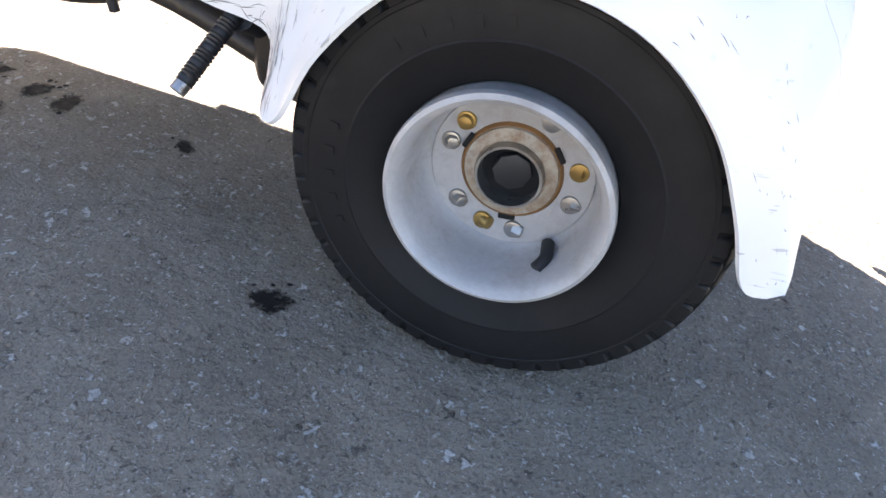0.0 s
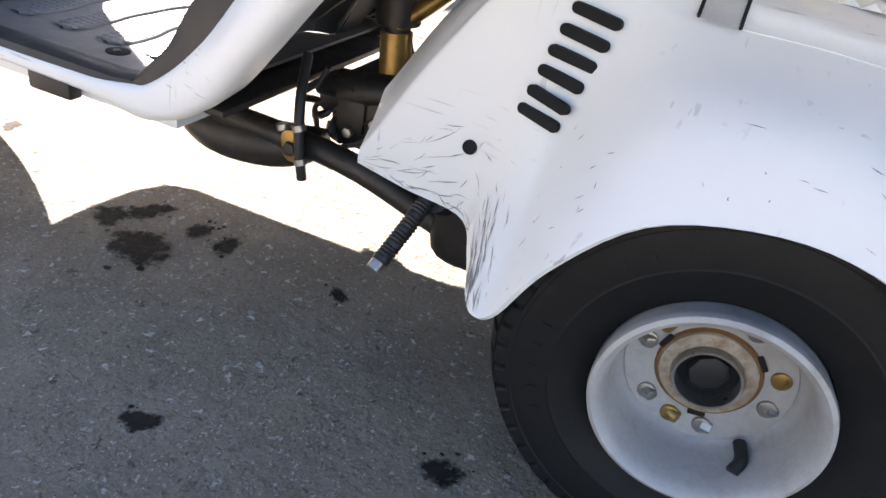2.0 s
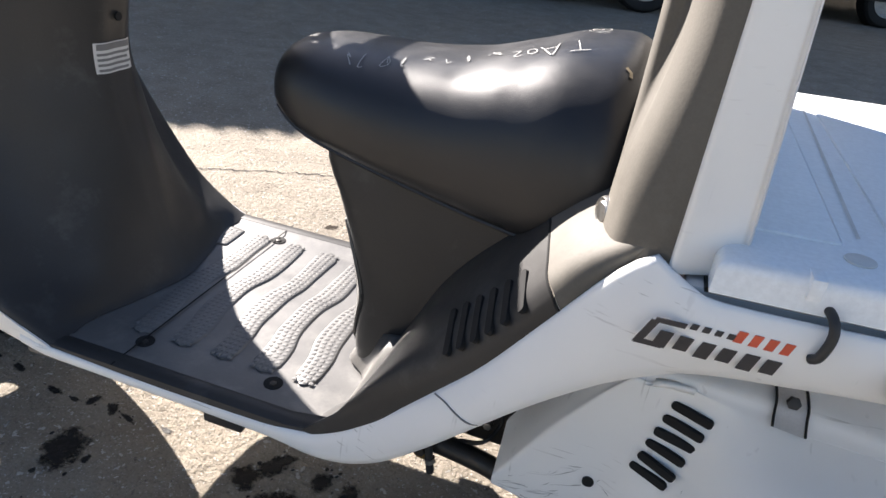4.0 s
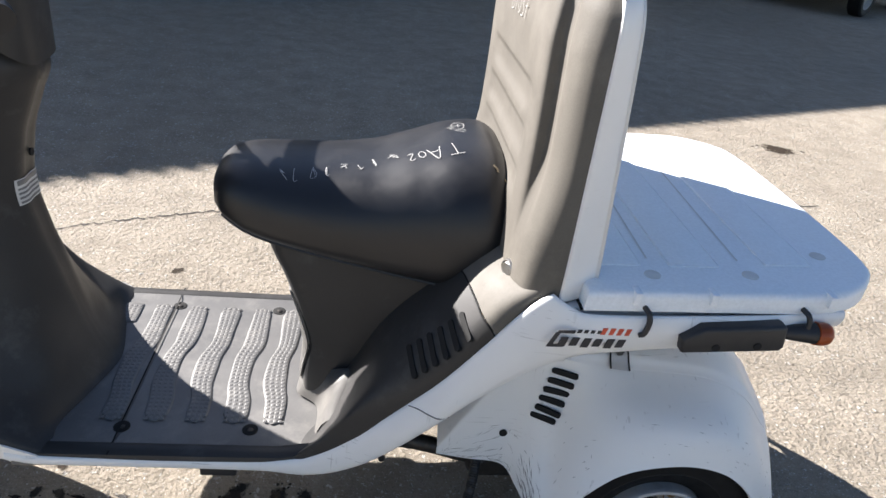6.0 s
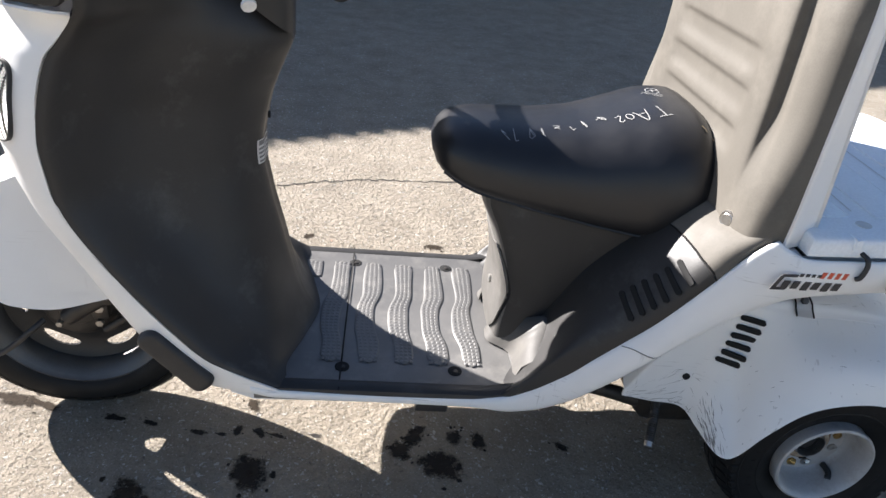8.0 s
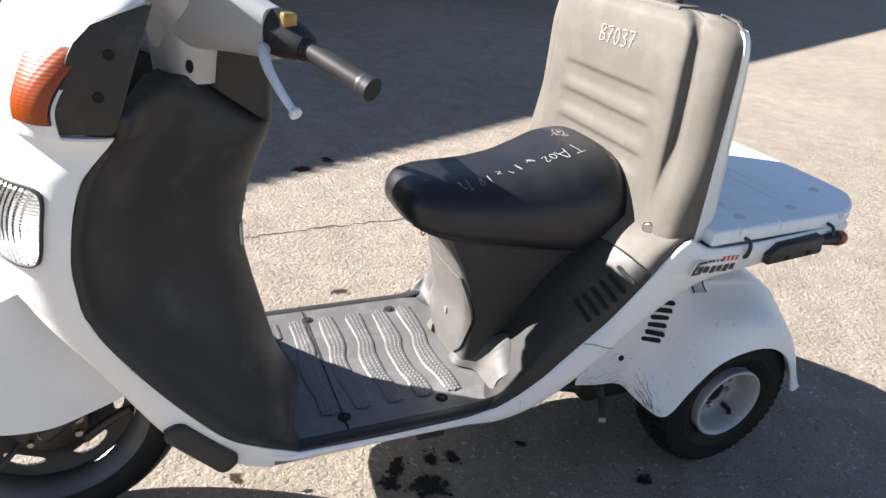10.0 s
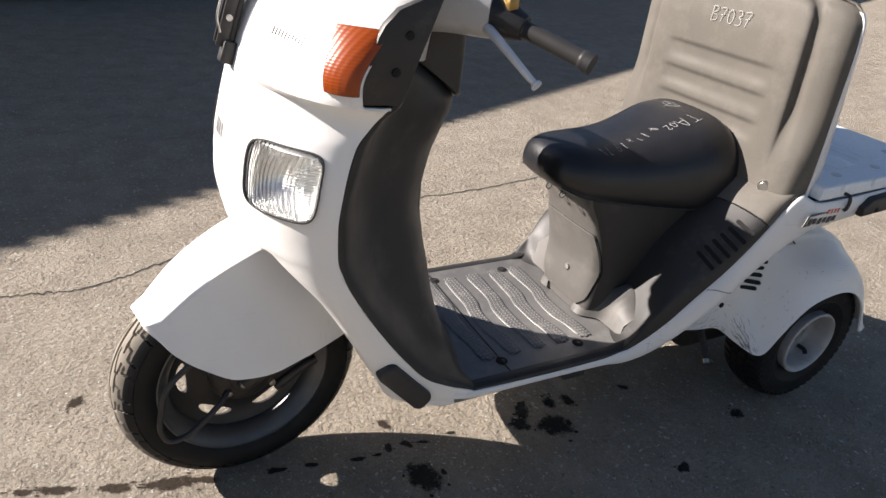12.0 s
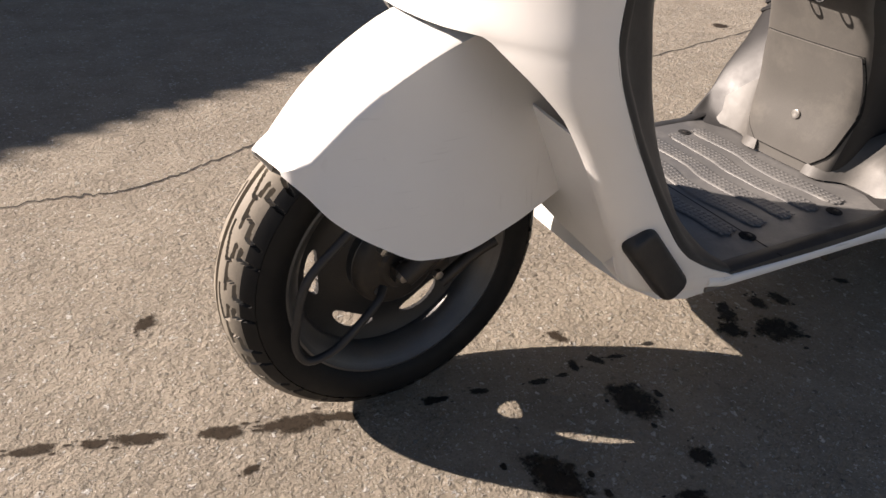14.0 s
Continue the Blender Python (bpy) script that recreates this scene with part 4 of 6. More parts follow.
# white lower edge that runs from the floor up to the rear body, as x, then upper, middle and lower y and z
SIDE = [(-0.24, 0.2293, 0.256, 0.232, 0.247, 0.224, 0.24), (-0.2, 0.2292, 0.2475, 0.232, 0.239, 0.224, 0.231), (0.0, 0.228, 0.2435, 0.231, 0.236, 0.224, 0.228), (0.12, 0.228, 0.2445, 0.2315, 0.235, 0.224, 0.225), (0.18, 0.229, 0.252, 0.234, 0.237, 0.226, 0.218), (0.22, 0.236, 0.276, 0.241, 0.255, 0.235, 0.23),
        (0.27, 0.246, 0.322, 0.253, 0.294, 0.247, 0.26), (0.32, 0.259, 0.38, 0.271, 0.348, 0.264, 0.313), (0.38, 0.273, 0.455, 0.286, 0.42, 0.28, 0.384)]
SIDE += [(0.43, 0.2855, 0.53, 0.293, 0.486, 0.286, 0.437), (0.48, 0.294, 0.6, 0.303, 0.544, 0.292, 0.484), (0.497, 0.297, 0.613, 0.306, 0.557, 0.294, 0.497), (0.512, 0.3, 0.604, 0.309, 0.56, 0.296, 0.507), (0.54, 0.31, 0.596, 0.316, 0.564, 0.295, 0.521), (0.62, 0.3115, 0.599, 0.316, 0.572, 0.3, 0.539), (0.75, 0.3115, 0.607, 0.3155, 0.586, 0.3, 0.555), (0.89, 0.3, 0.616, 0.303, 0.603, 0.288, 0.585)]
rows = []
for i in range(90):
    x = -0.24 + 1.13 * i / 89
    yu, zu, ym, zm, yl, zl = interp(SIDE, x)
    rows.append([(x, -p[0], p[1]) for p in cr([(yu - 0.008, zu - 0.002), (yu, zu), (ym, zm), (yl, zl), (yl - 0.05, zl + 0.004)], 15)])
side_l, side_r = both("side_panel", sheet(rows), WHITE_WORN, "white lower side panel", thick=0.003)
for ob, s in ((side_l, -1), (side_r, 1)):
    pts = []
    for x, k in ((0.335, 0), (0.349, 1), (0.363, 2), (0.377, 3), (0.391, 4)):
        yu, zu, ym, zm, yl, zl = interp(SIDE, x)
        y, z = cr([(yu - 0.008, zu - 0.002), (yu, zu), (ym, zm), (yl, zl), (yl - 0.05, zl + 0.004)], 113)[28 + 14 * k]
        pts.append((x, s * (y + 0.0004), z))
    part("panel_gap", tube(pts, 0.0009, 6, 14), LABEL_GREY, ob)

# dark pan under the floor
out = [(0.2, -0.2), (0.2, 0.2), (-0.24, 0.205), (-0.28, 0.19), (-0.3, 0.15), (-0.31, 0.08), (-0.31, -0.08), (-0.3, -0.15), (-0.28, -0.19), (-0.24, -0.205)]
part("floor_pan", prism(out[::-1], pose(0, 0, 0.205), 0.03, 0.006), WHITE_WORN, scooter, "grimy white underside of the floor")

# unseen plate, added to close a gap that let sun reach the shaded ground
part("under_tray", block(0.17, 0.255, -0.2, 0.2, 0.232, 0.24, 0.002), OILY, scooter, "hidden dark plate added under the seat base to block stray sun")

# rear tray under the lid, and the lid
def rear_slope(bm):
    for v in bm.verts:
        v.co.z += 0.036 * (v.co.x - 0.54)
    return bm


OUT = [(0.52, -0.296), (0.8, -0.296), (0.88, -0.288), (0.94, -0.25), (0.968, -0.19), (0.975, 0.0), (0.968, 0.19), (0.94, 0.25), (0.88, 0.288), (0.8, 0.296), (0.52, 0.296)]
out = OUT[:1] + [tuple(p) for p in cr(OUT[1:-1], 40)] + OUT[-1:]
part("rear_body", rear_slope(prism([(x * 0.985 + 0.008, y * 0.985) for x, y in out], pose(0, 0, 0.555), 0.043, 0.004)), WHITE, scooter, "white rear body under the luggage deck")
lid = part("luggage_lid", rear_slope(prism([(0.55 + (x - 0.535) * 0.97, y * 1.035) for x, y in out], pose(0, 0, 0.6025), 0.0275, 0.009, 3)), DECK, scooter, "pale white plastic luggage lid with moulded ribs")
part("lid_gap", rear_slope(prism([(0.548 + (x - 0.535) * 0.962, y * 1.012) for x, y in out], pose(0, 0, 0.5985), 0.004)), HOLE, lid)
for x in (0.64, 0.77):
    part("groove", rear_slope(sheet([[(x - 0.0015 + 0.03 * (y + 0.2), y, 0.6306), (x + 0.0015 + 0.03 * (y + 0.2), y, 0.6306)] for y in (-0.22, -0.1, 0.05, 0.2)])), LABEL_WHITE, lid)
for x, y0 in ((0.59, -0.24), (0.7, -0.24), (0.84, -0.23)):
    b = block(x - 0.035, x + 0.035, y0, 0.25, 0.6285, 0.6325, 0.0035, 2)
    part("raised_rib", rear_slope(b), DECK, lid)
for x, y in ((0.633, -0.262), (0.77, -0.258), (0.9, -0.2), (0.86, -0.02)):
    part("dimple", rear_slope(prism(disc(0.011), pose(x, y, 0.6302), 0.0012, 0.0006)), LABEL_WHITE, lid)
for x in (0.6, 0.7, 0.86):
    part("edge_notch", rear_slope(block(x - 0.005, x + 0.005, -0.311, -0.29, 0.614, 0.6312, 0.002)), DECK, lid)
for s in (-1, 1):
    for x in (0.62, 0.833):
        z = 0.6 + 0.04 * (x - 0.54)
        part("strap_hook", tube([(x - 0.007, s * 0.304, z + 0.008), (x - 0.004, s * 0.316, z + 0.005), (x - 0.002, s * 0.32, z - 0.006), (x - 0.005, s * 0.3205, z - 0.022), (x - 0.009, s * 0.317, z - 0.027)], 0.0036, 10, 20), BLACK, scooter, "black rubber lid strap")
bumper = prism([(-0.068, -0.018), (0.062, -0.02), (0.068, -0.014), (0.066, 0.016), (0.06, 0.02), (-0.045, 0.02), (-0.072, 0.004)], face_pose((0.735, -0.312, 0.582), (1, 0, 0.09), (0, 0, 1)), 0.018, 0.006, 3)
for ob in both("side_bumper", bumper, BLACK, "black rubber side bumper with two bolt holes"):
    for x in (0.71, 0.765):
        hole = prism(disc(0.0055, 14), face_pose((x, -0.3302, 0.573 + 0.09 * (x - 0.735)), (1, 0, 0.09), (0, 0, 1)), 0.0012)
        part("bolt_hole", hole if ob.data.vertices[0].co.y < 0 else mirrored(hole), HOLE, ob)
both("indicator_stalk", tube([(0.785, -0.312, 0.588), (0.81, -0.315, 0.59), (0.845, -0.318, 0.592)], 0.012, 16, 8, lambda u: 0.006 + 0.008 * u), BLACK, "black indicator stalk")
both("rear_indicator", tube([(0.845, -0.318, 0.592), (0.852, -0.3185, 0.592), (0.862, -0.319, 0.593), (0.866, -0.319, 0.593)], 0.015, 20, 10, lambda u: 0.0155 * math.sqrt(max(0.05, 1 - u ** 4))), AMBER, "amber rear indicator")

# side emblem: plain dark strokes and a red bar row
for s in (-1, 1):
    def emblem(u, w, h, z, slant=0.3, depth=0.0012):
        o = [(0, 0), (w, 0), (w + slant * h, h), (slant * h, h)]
        return prism(o, face_pose((u, -0.3155, z), (1, 0, 0.02), (0, 0.02, 1)), depth)
    pieces = []
    for k in range(6):
        pieces.append(("emblem_stroke", emblem(0.5075 + 0.0152 * k, 0.0098, 0.0118 if k % 2 else 0.0142, 0.5545 if k % 2 else 0.5525), LOGO_DARK))
    pieces.append(("emblem_arc", join(emblem(0.4935, 0.0065, 0.022, 0.552, 0.45), emblem(0.505, 0.022, 0.004, 0.573), emblem(0.495, 0.02, 0.004, 0.5515)), LOGO_DARK))
    for k in range(4):
        pieces.append(("emblem_bar", emblem(0.53 + 0.0085 * k, 0.005, 0.0045, 0.5745), LOGO_DARK))
    for k in range(4):
        pieces.append(("emblem_bar", emblem(0.56 + 0.0105 * k, 0.0062, 0.0095, 0.5735), LOGO_RED))
    for name, b, mat in pieces:
        part(name, b if s < 0 else mirrored(b), mat, side_l if s < 0 else side_r)

# ---- seat base, band and heel fairing ----
BAND = [(0.17, 0.2265, 0.2525, 0.2255, 0.2515, 0.2, 0.245, 0.15, 0.244, 0.1, 0.244), (0.2, 0.231, 0.27, 0.227, 0.282, 0.208, 0.268, 0.15, 0.25, 0.108, 0.25), (0.225, 0.236, 0.288, 0.232, 0.306, 0.222, 0.312, 0.17, 0.3, 0.112, 0.3), (0.25, 0.241, 0.31, 0.238, 0.334, 0.23, 0.35, 0.178, 0.35, 0.114, 0.35),
        (0.3, 0.252, 0.36, 0.248, 0.388, 0.23, 0.414, 0.175, 0.44, 0.12, 0.45), (0.38, 0.272, 0.455, 0.27, 0.481, 0.252, 0.508, 0.195, 0.535, 0.14, 0.545)]
BAND += [(0.44, 0.284, 0.543, 0.284, 0.568, 0.27, 0.588, 0.22, 0.6, 0.15, 0.602), (0.49, 0.285, 0.612, 0.287, 0.622, 0.277, 0.628, 0.24, 0.63, 0.15, 0.63)]


def ped_half(z, x, w):
    """The left half of the seat base's outline at a height, from back to front."""
    return cr([(0.47, -0.165, z), (0.33, -0.13, z), (x + 0.05, -w - 0.012, z), (x + 0.012, -w, z), (x, -w + 0.02, z), (x - 0.002, -0.03, z), (x - 0.003, 0, z)], 40)


PED = [(0.252, 0.172, 0.088), (0.3, 0.17, 0.096), (0.36, 0.174, 0.1), (0.43, 0.162, 0.1), (0.5, 0.138, 0.096), (0.545, 0.118, 0.09), (0.572, 0.116, 0.086)]
rows = []
for i in range(20):
    z = 0.252 + 0.32 * i / 19
    x, w = interp(PED, z)
    half = [(p[0], p[1], max(z, interp(BAND, p[0])[9] - 0.012) if p[0] > 0.2 else z) for p in ped_half(z, x, w)]
    rows.append(half + [(p[0], -p[1], p[2]) for p in half[-2::-1]])
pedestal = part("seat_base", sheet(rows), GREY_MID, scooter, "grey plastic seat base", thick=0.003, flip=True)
# side faces take the darker grey: their deep shade is put into the colour
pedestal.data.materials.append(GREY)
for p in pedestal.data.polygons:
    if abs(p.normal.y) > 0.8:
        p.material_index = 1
COVER = [(0.272, 0.058), (0.3, 0.084), (0.33, 0.092), (0.376, 0.0985), (0.42, 0.096), (0.465, 0.088)]
rows, gap_rows = [], []
for i in range(20):
    z = 0.272 + 0.193 * i / 19
    curve = np.array([p for p in ped_half(z, *interp(PED, z)) if p[0] < 0.23])
    reach = float(interp(COVER, z)[0])
    row = []
    for k in range(25):
        y = reach * (k / 12 - 1)
        row.append((float(np.interp(-abs(y), curve[:, 1], curve[:, 0])) - 0.0035, y, z))
    rows.append(row)
    gap_rows.append([(float(np.interp(-min(abs(y) * 1.0, 0.12), curve[:, 1], curve[:, 0])) - 0.0012, y, 0.2695 + 0.198 * i / 19) for y in [(reach + 0.003) * (k / 12 - 1) for k in range(25)]])
part("panel_gap", sheet(gap_rows), HOLE, pedestal, thick=0.001, flip=True)
panel = part("battery_cover", sheet(rows), GREY_MID, pedestal, "grey battery cover with one screw", thick=0.004, flip=True)
part("screw", prism(disc(0.008, 16), face_pose((0.1675, -0.004, 0.343), (0, -1, 0), (0, 0, 1)), 0.004, 0.001), STEEL, panel)



def band_point(x, u):
    v = interp(BAND, x)
    q = cr([(v[0] + 0.001, v[1] - 0.008), (v[0], v[1]), (v[2], v[3]), (v[4], v[5]), (v[6], v[7]), (v[8], v[9])], 101)[int(round(100 * u))]
    return Vector((x, -q[0], q[1]))


def seam_x(u):
    """Where the dark body side meets the foot of the backrest."""
    return 0.447 - 0.05 * u


band_l, band_r = both("body_side", sheet([[band_point(0.17 + (seam_x(u / 24) - 0.171) * i / 39, u / 24) for u in range(25)] for i in range(40)]), GREY, "dark grey plastic body side", thick=0.003, flip=True)
rows = [[band_point(seam_x(u / 24) + 0.001 + (0.4865 - seam_x(u / 24)) * i / 11, u / 24) + Vector((0, 0, 0.0004)) for u in range(25)] for i in range(12)]
both("backrest_foot", sheet(rows), GREY_PALE, "faded grey foot of the backrest", thick=0.003, flip=True)
both("panel_gap", tube([band_point(seam_x(u / 24), u / 24) for u in range(1, 24)], 0.0011, 6), HOLE)
for s, ob in ((1, band_l), (-1, band_r)):
    for k in range(6):
        x = 0.333 + 0.0128 * k
        a, c = band_point(x - 0.002, 0.71), band_point(x + 0.007, 0.49)
        n = (band_point(x + 0.01, 0.6) - band_point(x, 0.6)).cross(band_point(x, 0.64) - band_point(x, 0.56)).normalized()
        n = n if n.z > 0 else -n
        mid = band_point(x + 0.0025, 0.6) + n * 0.0012
        bm = prism(rounded((c - a).length, 0.0088, 0.0043, 4), face_pose(mid - n * 0.004, c - a, n.cross(c - a)), 0.0045)
        part("vent_slot", bm if s > 0 else mirrored(bm), HOLE, ob)
low_edge = [(0.163, -0.05, 0.2535), (0.165, -0.08, 0.2535), (0.2, -0.113, 0.2535), (0.2, -0.185, 0.2535)]
mid_edge = [(0.166, -0.052, 0.268), (0.18, -0.079, 0.276), (0.213, -0.117, 0.292), (0.211, -0.18, 0.276)]
top_edge = [(0.17, -0.056, 0.272), (0.196, -0.088, 0.303), (0.242, -0.137, 0.35), (0.224, -0.192, 0.3)]
back_edge = [(0.2, -0.06, 0.275), (0.226, -0.085, 0.305), (0.27, -0.13, 0.348), (0.24, -0.192, 0.3)]
both("heel_fairing", sheet([cr(e, 13) for e in (low_edge, mid_edge, top_edge, back_edge)]), GREY_MID, "folded grey heel fairing beside the seat base", thick=0.003, offset=0, angle=24)

# ---- backrest ----
REST = [(0.566, 0.45, 0.27), (0.6, 0.449, 0.279), (0.65, 0.451, 0.281), (0.8, 0.453, 0.278), (0.9, 0.452, 0.275), (0.945, 0.456, 0.27), (0.966, 0.46, 0.26), (0.98, 0.47, 0.24)]
rows = []
for i in range(130):
    z = 0.566 + 0.414 * i / 129
    xf, w = interp(REST, z)
    xs = 0.497 + 0.004 * (z - 0.68)
    f = min(1.0, max(0.0, (z - 0.635) / 0.15))
    f = f * f * (3 - 2 * f)
    upper = [(xs + 0.01, -w), (xf + 0.048, -w + 0.001), (xf + 0.036, -w + 0.008), (xf + 0.026, -w + 0.022), (xf + 0.02, -w + 0.044), (xf + 0.021, -w + 0.06), (xf + 0.017, -w + 0.07), (xf + 0.002, -w + 0.082), (xf + 0.001, -w + 0.15), (xf + 0.001, 0)]
    lower = [(xs + 0.01, -w), (xf + 0.044, -w + 0.001), (xf + 0.028, -w + 0.006), (xf + 0.014, -w + 0.017), (xf + 0.006, -w + 0.034), (xf + 0.002, -w + 0.05), (xf, -w + 0.068), (xf, -w + 0.088), (xf + 0.001, -w + 0.15), (xf + 0.001, 0)]
    half = cr([(a[0] * f + b[0] * (1 - f), a[1] * f + b[1] * (1 - f), z) for a, b in zip(upper, lower)], 82)
    row = []
    for p in [tuple(p) for p in half] + [(p[0], -p[1], p[2]) for p in half[-2::-1]]:
        x, y, zz = p
        for zc in (0.83, 0.772, 0.714):
            d = ((zz - zc) / (0.012 if zz > zc else 0.026)) ** 2
            e = (abs(y + 0.006) / 0.143) ** 16
            x += 0.0055 * math.exp(-d * d) * math.exp(-e)
        row.append((x, y - 0.01, zz))
    rows.append(row)
last = rows[-1]
rows.append([(0.49 + (x - 0.49) * 0.5, y * 0.9, 0.986) for x, y, z in last])
rows.append([(0.5, y * 0.9, 0.986) for x, y, z in last])
backrest = part("backrest", sheet(rows), GREY_PALE, scooter, "faded grey plastic backrest with three pressed grooves and a chalked stock number", thick=0.003, flip=True)
rows = []
for i in range(30):
    z = 0.602 + 0.366 * i / 29
    xf, w = interp(REST, z)
    xs, xb = 0.497 + 0.004 * (z - 0.68), 0.556 - 0.05 * (z - 0.64)
    half = cr([(xs + 0.008, -w + 0.002, z), (xs + 0.012, -w - 0.003, z), (xs + 0.026, -w + 0.004, z), (xb - 0.004, -w + 0.018, z), (xb, -w + 0.03, z), (xb, -0.1, z), (xb, 0, z)], 30)
    rows.append([(p[0], p[1] - 0.01, p[2]) for p in half] + [(p[0], -p[1] - 0.01, p[2]) for p in half[-2::-1]])
last = rows[-1]
rows.append([(0.505 + (x - 0.505) * 0.6, y * 0.9, 0.976) for x, y, z in last])
rows.append([(0.5, y * 0.88, 0.976) for x, y, z in last])
part("rear_shell", sheet(rows), WHITE, scooter, "white plastic backrest shell", thick=0.003)
for y, x in ((0.108, 0.51), (-0.118, 0.495)):
    part("roof_post", tube([(x, y, 0.96), (x + 0.003, y, 1.06), (x + 0.012, y, 1.13)], 0.011, 14, 8), BLACK, scooter, "black cut-off roof post")
part("post_bridge", block(0.474, 0.525, -0.15, 0.136, 0.972, 0.991, 0.006), GREY_PALE, scooter, "grey cross piece between the cut roof posts")
b = lathe([(0.0, -0.0025), (0.008, -0.0025), (0.0095, -0.001), (0.012, -0.002), (0.0135, 0.001), (0.0135, 0.006), (0.0, 0.006)], 32)
b.transform(face_pose((0.449, -0.232, 0.613), (0.5, -0.86, 0), (0, 0, 1)) @ pose(0, 0, 0, -90, 0, 0))
part("seat_lock", b, STEEL, scooter, "chrome seat lock")


def strokes(lines, m, width):
    """Hand-drawn marks: flat ribbons along 2D polylines, on the plane of the pose m."""
    bms = []
    for ln in lines:
        pts = [Vector((*p, 0)) for p in ln]
        rows = []
        for i, p in enumerate(pts):
            d = (pts[min(i + 1, len(pts) - 1)] - pts[max(i - 1, 0)]).normalized()
            s = Vector((-d.y, d.x, 0)) * width / 2
            rows.append([m @ (p - s), m @ (p + s)])
        bms.append(sheet(rows))
    return join(*bms)


GLYPH = {"B": [[(0, 0), (0.1, 1)], [(0.02, 0.98), (0.4, 1.05), (0.5, 0.8), (0.1, 0.52), (0.5, 0.42), (0.45, 0.1), (0, 0)]],
         "7": [[(0, 0.95), (0.5, 1.0), (0.3, 0.5), (0.15, 0)], [(0.1, 0.5), (0.45, 0.55)]],
         "0": [[(0.3, 1), (0.05, 0.75), (0.05, 0.25), (0.25, 0), (0.48, 0.25), (0.5, 0.75), (0.3, 1)]],
         "3": [[(0.05, 0.95), (0.4, 1), (0.45, 0.7), (0.2, 0.55), (0.48, 0.4), (0.4, 0.05), (0.0, 0.02)]],
         "T": [[(0, 1), (0.6, 1)], [(0.3, 1), (0.25, 0)]], "A": [[(0, 0), (0.3, 1), (0.55, 0)], [(0.1, 0.35), (0.5, 0.35)]],
         "2": [[(0.05, 0.8), (0.25, 1), (0.45, 0.8), (0.05, 0.02), (0.5, 0.0)]]}


def written(text, h, step):
    out = []
    for i, c in enumerate(text):
        for ln in GLYPH[c]:
            out.append([((p[0] + i * step) * h, p[1] * h) for p in (cr(ln, 14) if len(ln) > 2 else ln)])
    return out


part("chalk_number", strokes(written("B7037", 0.03, 0.74), face_pose((0.4512, 0.026, 0.9), (0, -1, 0.03), (0, 0, 1)), 0.0014), CHALK, backrest, "white handwritten B7037")

# ---- seat ----
SEAT = [(0.03, 0.03, 0.624, 0.606), (0.038, 0.062, 0.642, 0.588), (0.058, 0.086, 0.657, 0.572), (0.1, 0.106, 0.663, 0.554), (0.18, 0.124, 0.664, 0.538), (0.26, 0.138, 0.673, 0.524), (0.33, 0.152, 0.694, 0.513),
        (0.39, 0.164, 0.713, 0.508), (0.43, 0.166, 0.717, 0.508), (0.455, 0.16, 0.708, 0.513), (0.468, 0.142, 0.688, 0.526), (0.474, 0.12, 0.66, 0.55)]
rows = []
for i in range(60):
    x = 0.03 + 0.444 * i / 59
    w, zt, zb = interp(SEAT, x)
    h, ring = zt - zb, []
    for j in range(48):
        a = 2 * math.pi * j / 48
        c, s = math.cos(a), math.sin(a)
        yy = w * math.copysign(abs(c) ** 0.62, c)
        if s >= 0:
            zz = zb + h * (0.32 + 0.68 * s ** 0.72) - 0.006 * (abs(yy) / w) ** 2
        else:
            zz = zb + h * 0.32 * (1 - abs(s) ** 0.5)
            yy *= 1 - 0.06 * abs(s)
        ring.append((x, yy, zz))
    rows.append(ring)
seat = part("seat", capped(rows), VINYL, scooter, "black vinyl saddle with chalk marks and a torn rear corner")

for side in (-1, 1):
    line = []
    for i in range(24):
        x = 0.05 + 0.4 * i / 23
        w, zt, zb = interp(SEAT, x)
        line.append((x, side * 0.905 * w, zb + 0.1 * (zt - zb)))
    part("seat_piping", tube(line, 0.0028, 8), VINYL, seat, "narrow black piping along the lower edge")


def on_seat(lines, origin, right, up, width):
    """Marks drawn in plan and laid on the saddle's top."""
    o, r, u = Vector((*origin, 0)), Vector((*right, 0)), Vector((*up, 0))
    bms = []
    for ln in lines:
        rows = []
        pts = [o + r * p[0] + u * p[1] for p in ln]
        for i, p in enumerate(pts):
            d = (pts[min(i + 1, len(pts) - 1)] - pts[max(i - 1, 0)]).normalized()
            s = Vector((-d.y, d.x, 0)) * width / 2
            row = []
            for q in (p - s, p + s):
                w, zt, zb = interp(SEAT, q.x)
                cc = min(1, abs(q.y) / w) ** (1 / 0.62)
                ss = math.sqrt(max(0, 1 - cc * cc))
                row.append((q.x, q.y, zb + (zt - zb) * (0.32 + 0.68 * ss ** 0.72) - 0.006 * (q.y / w) ** 2 + 0.0012))
            rows.append(row)
        bms.append(sheet(rows))
    return join(*bms)


def dense(lines, n=10):
    out = []
    for ln in lines:
        p = [np.array(q) for q in ln]
        out.append([tuple(p[i] + (p[i + 1] - p[i]) * k / n) for i in range(len(p) - 1) for k in range(n)] + [tuple(p[-1])])
    return out


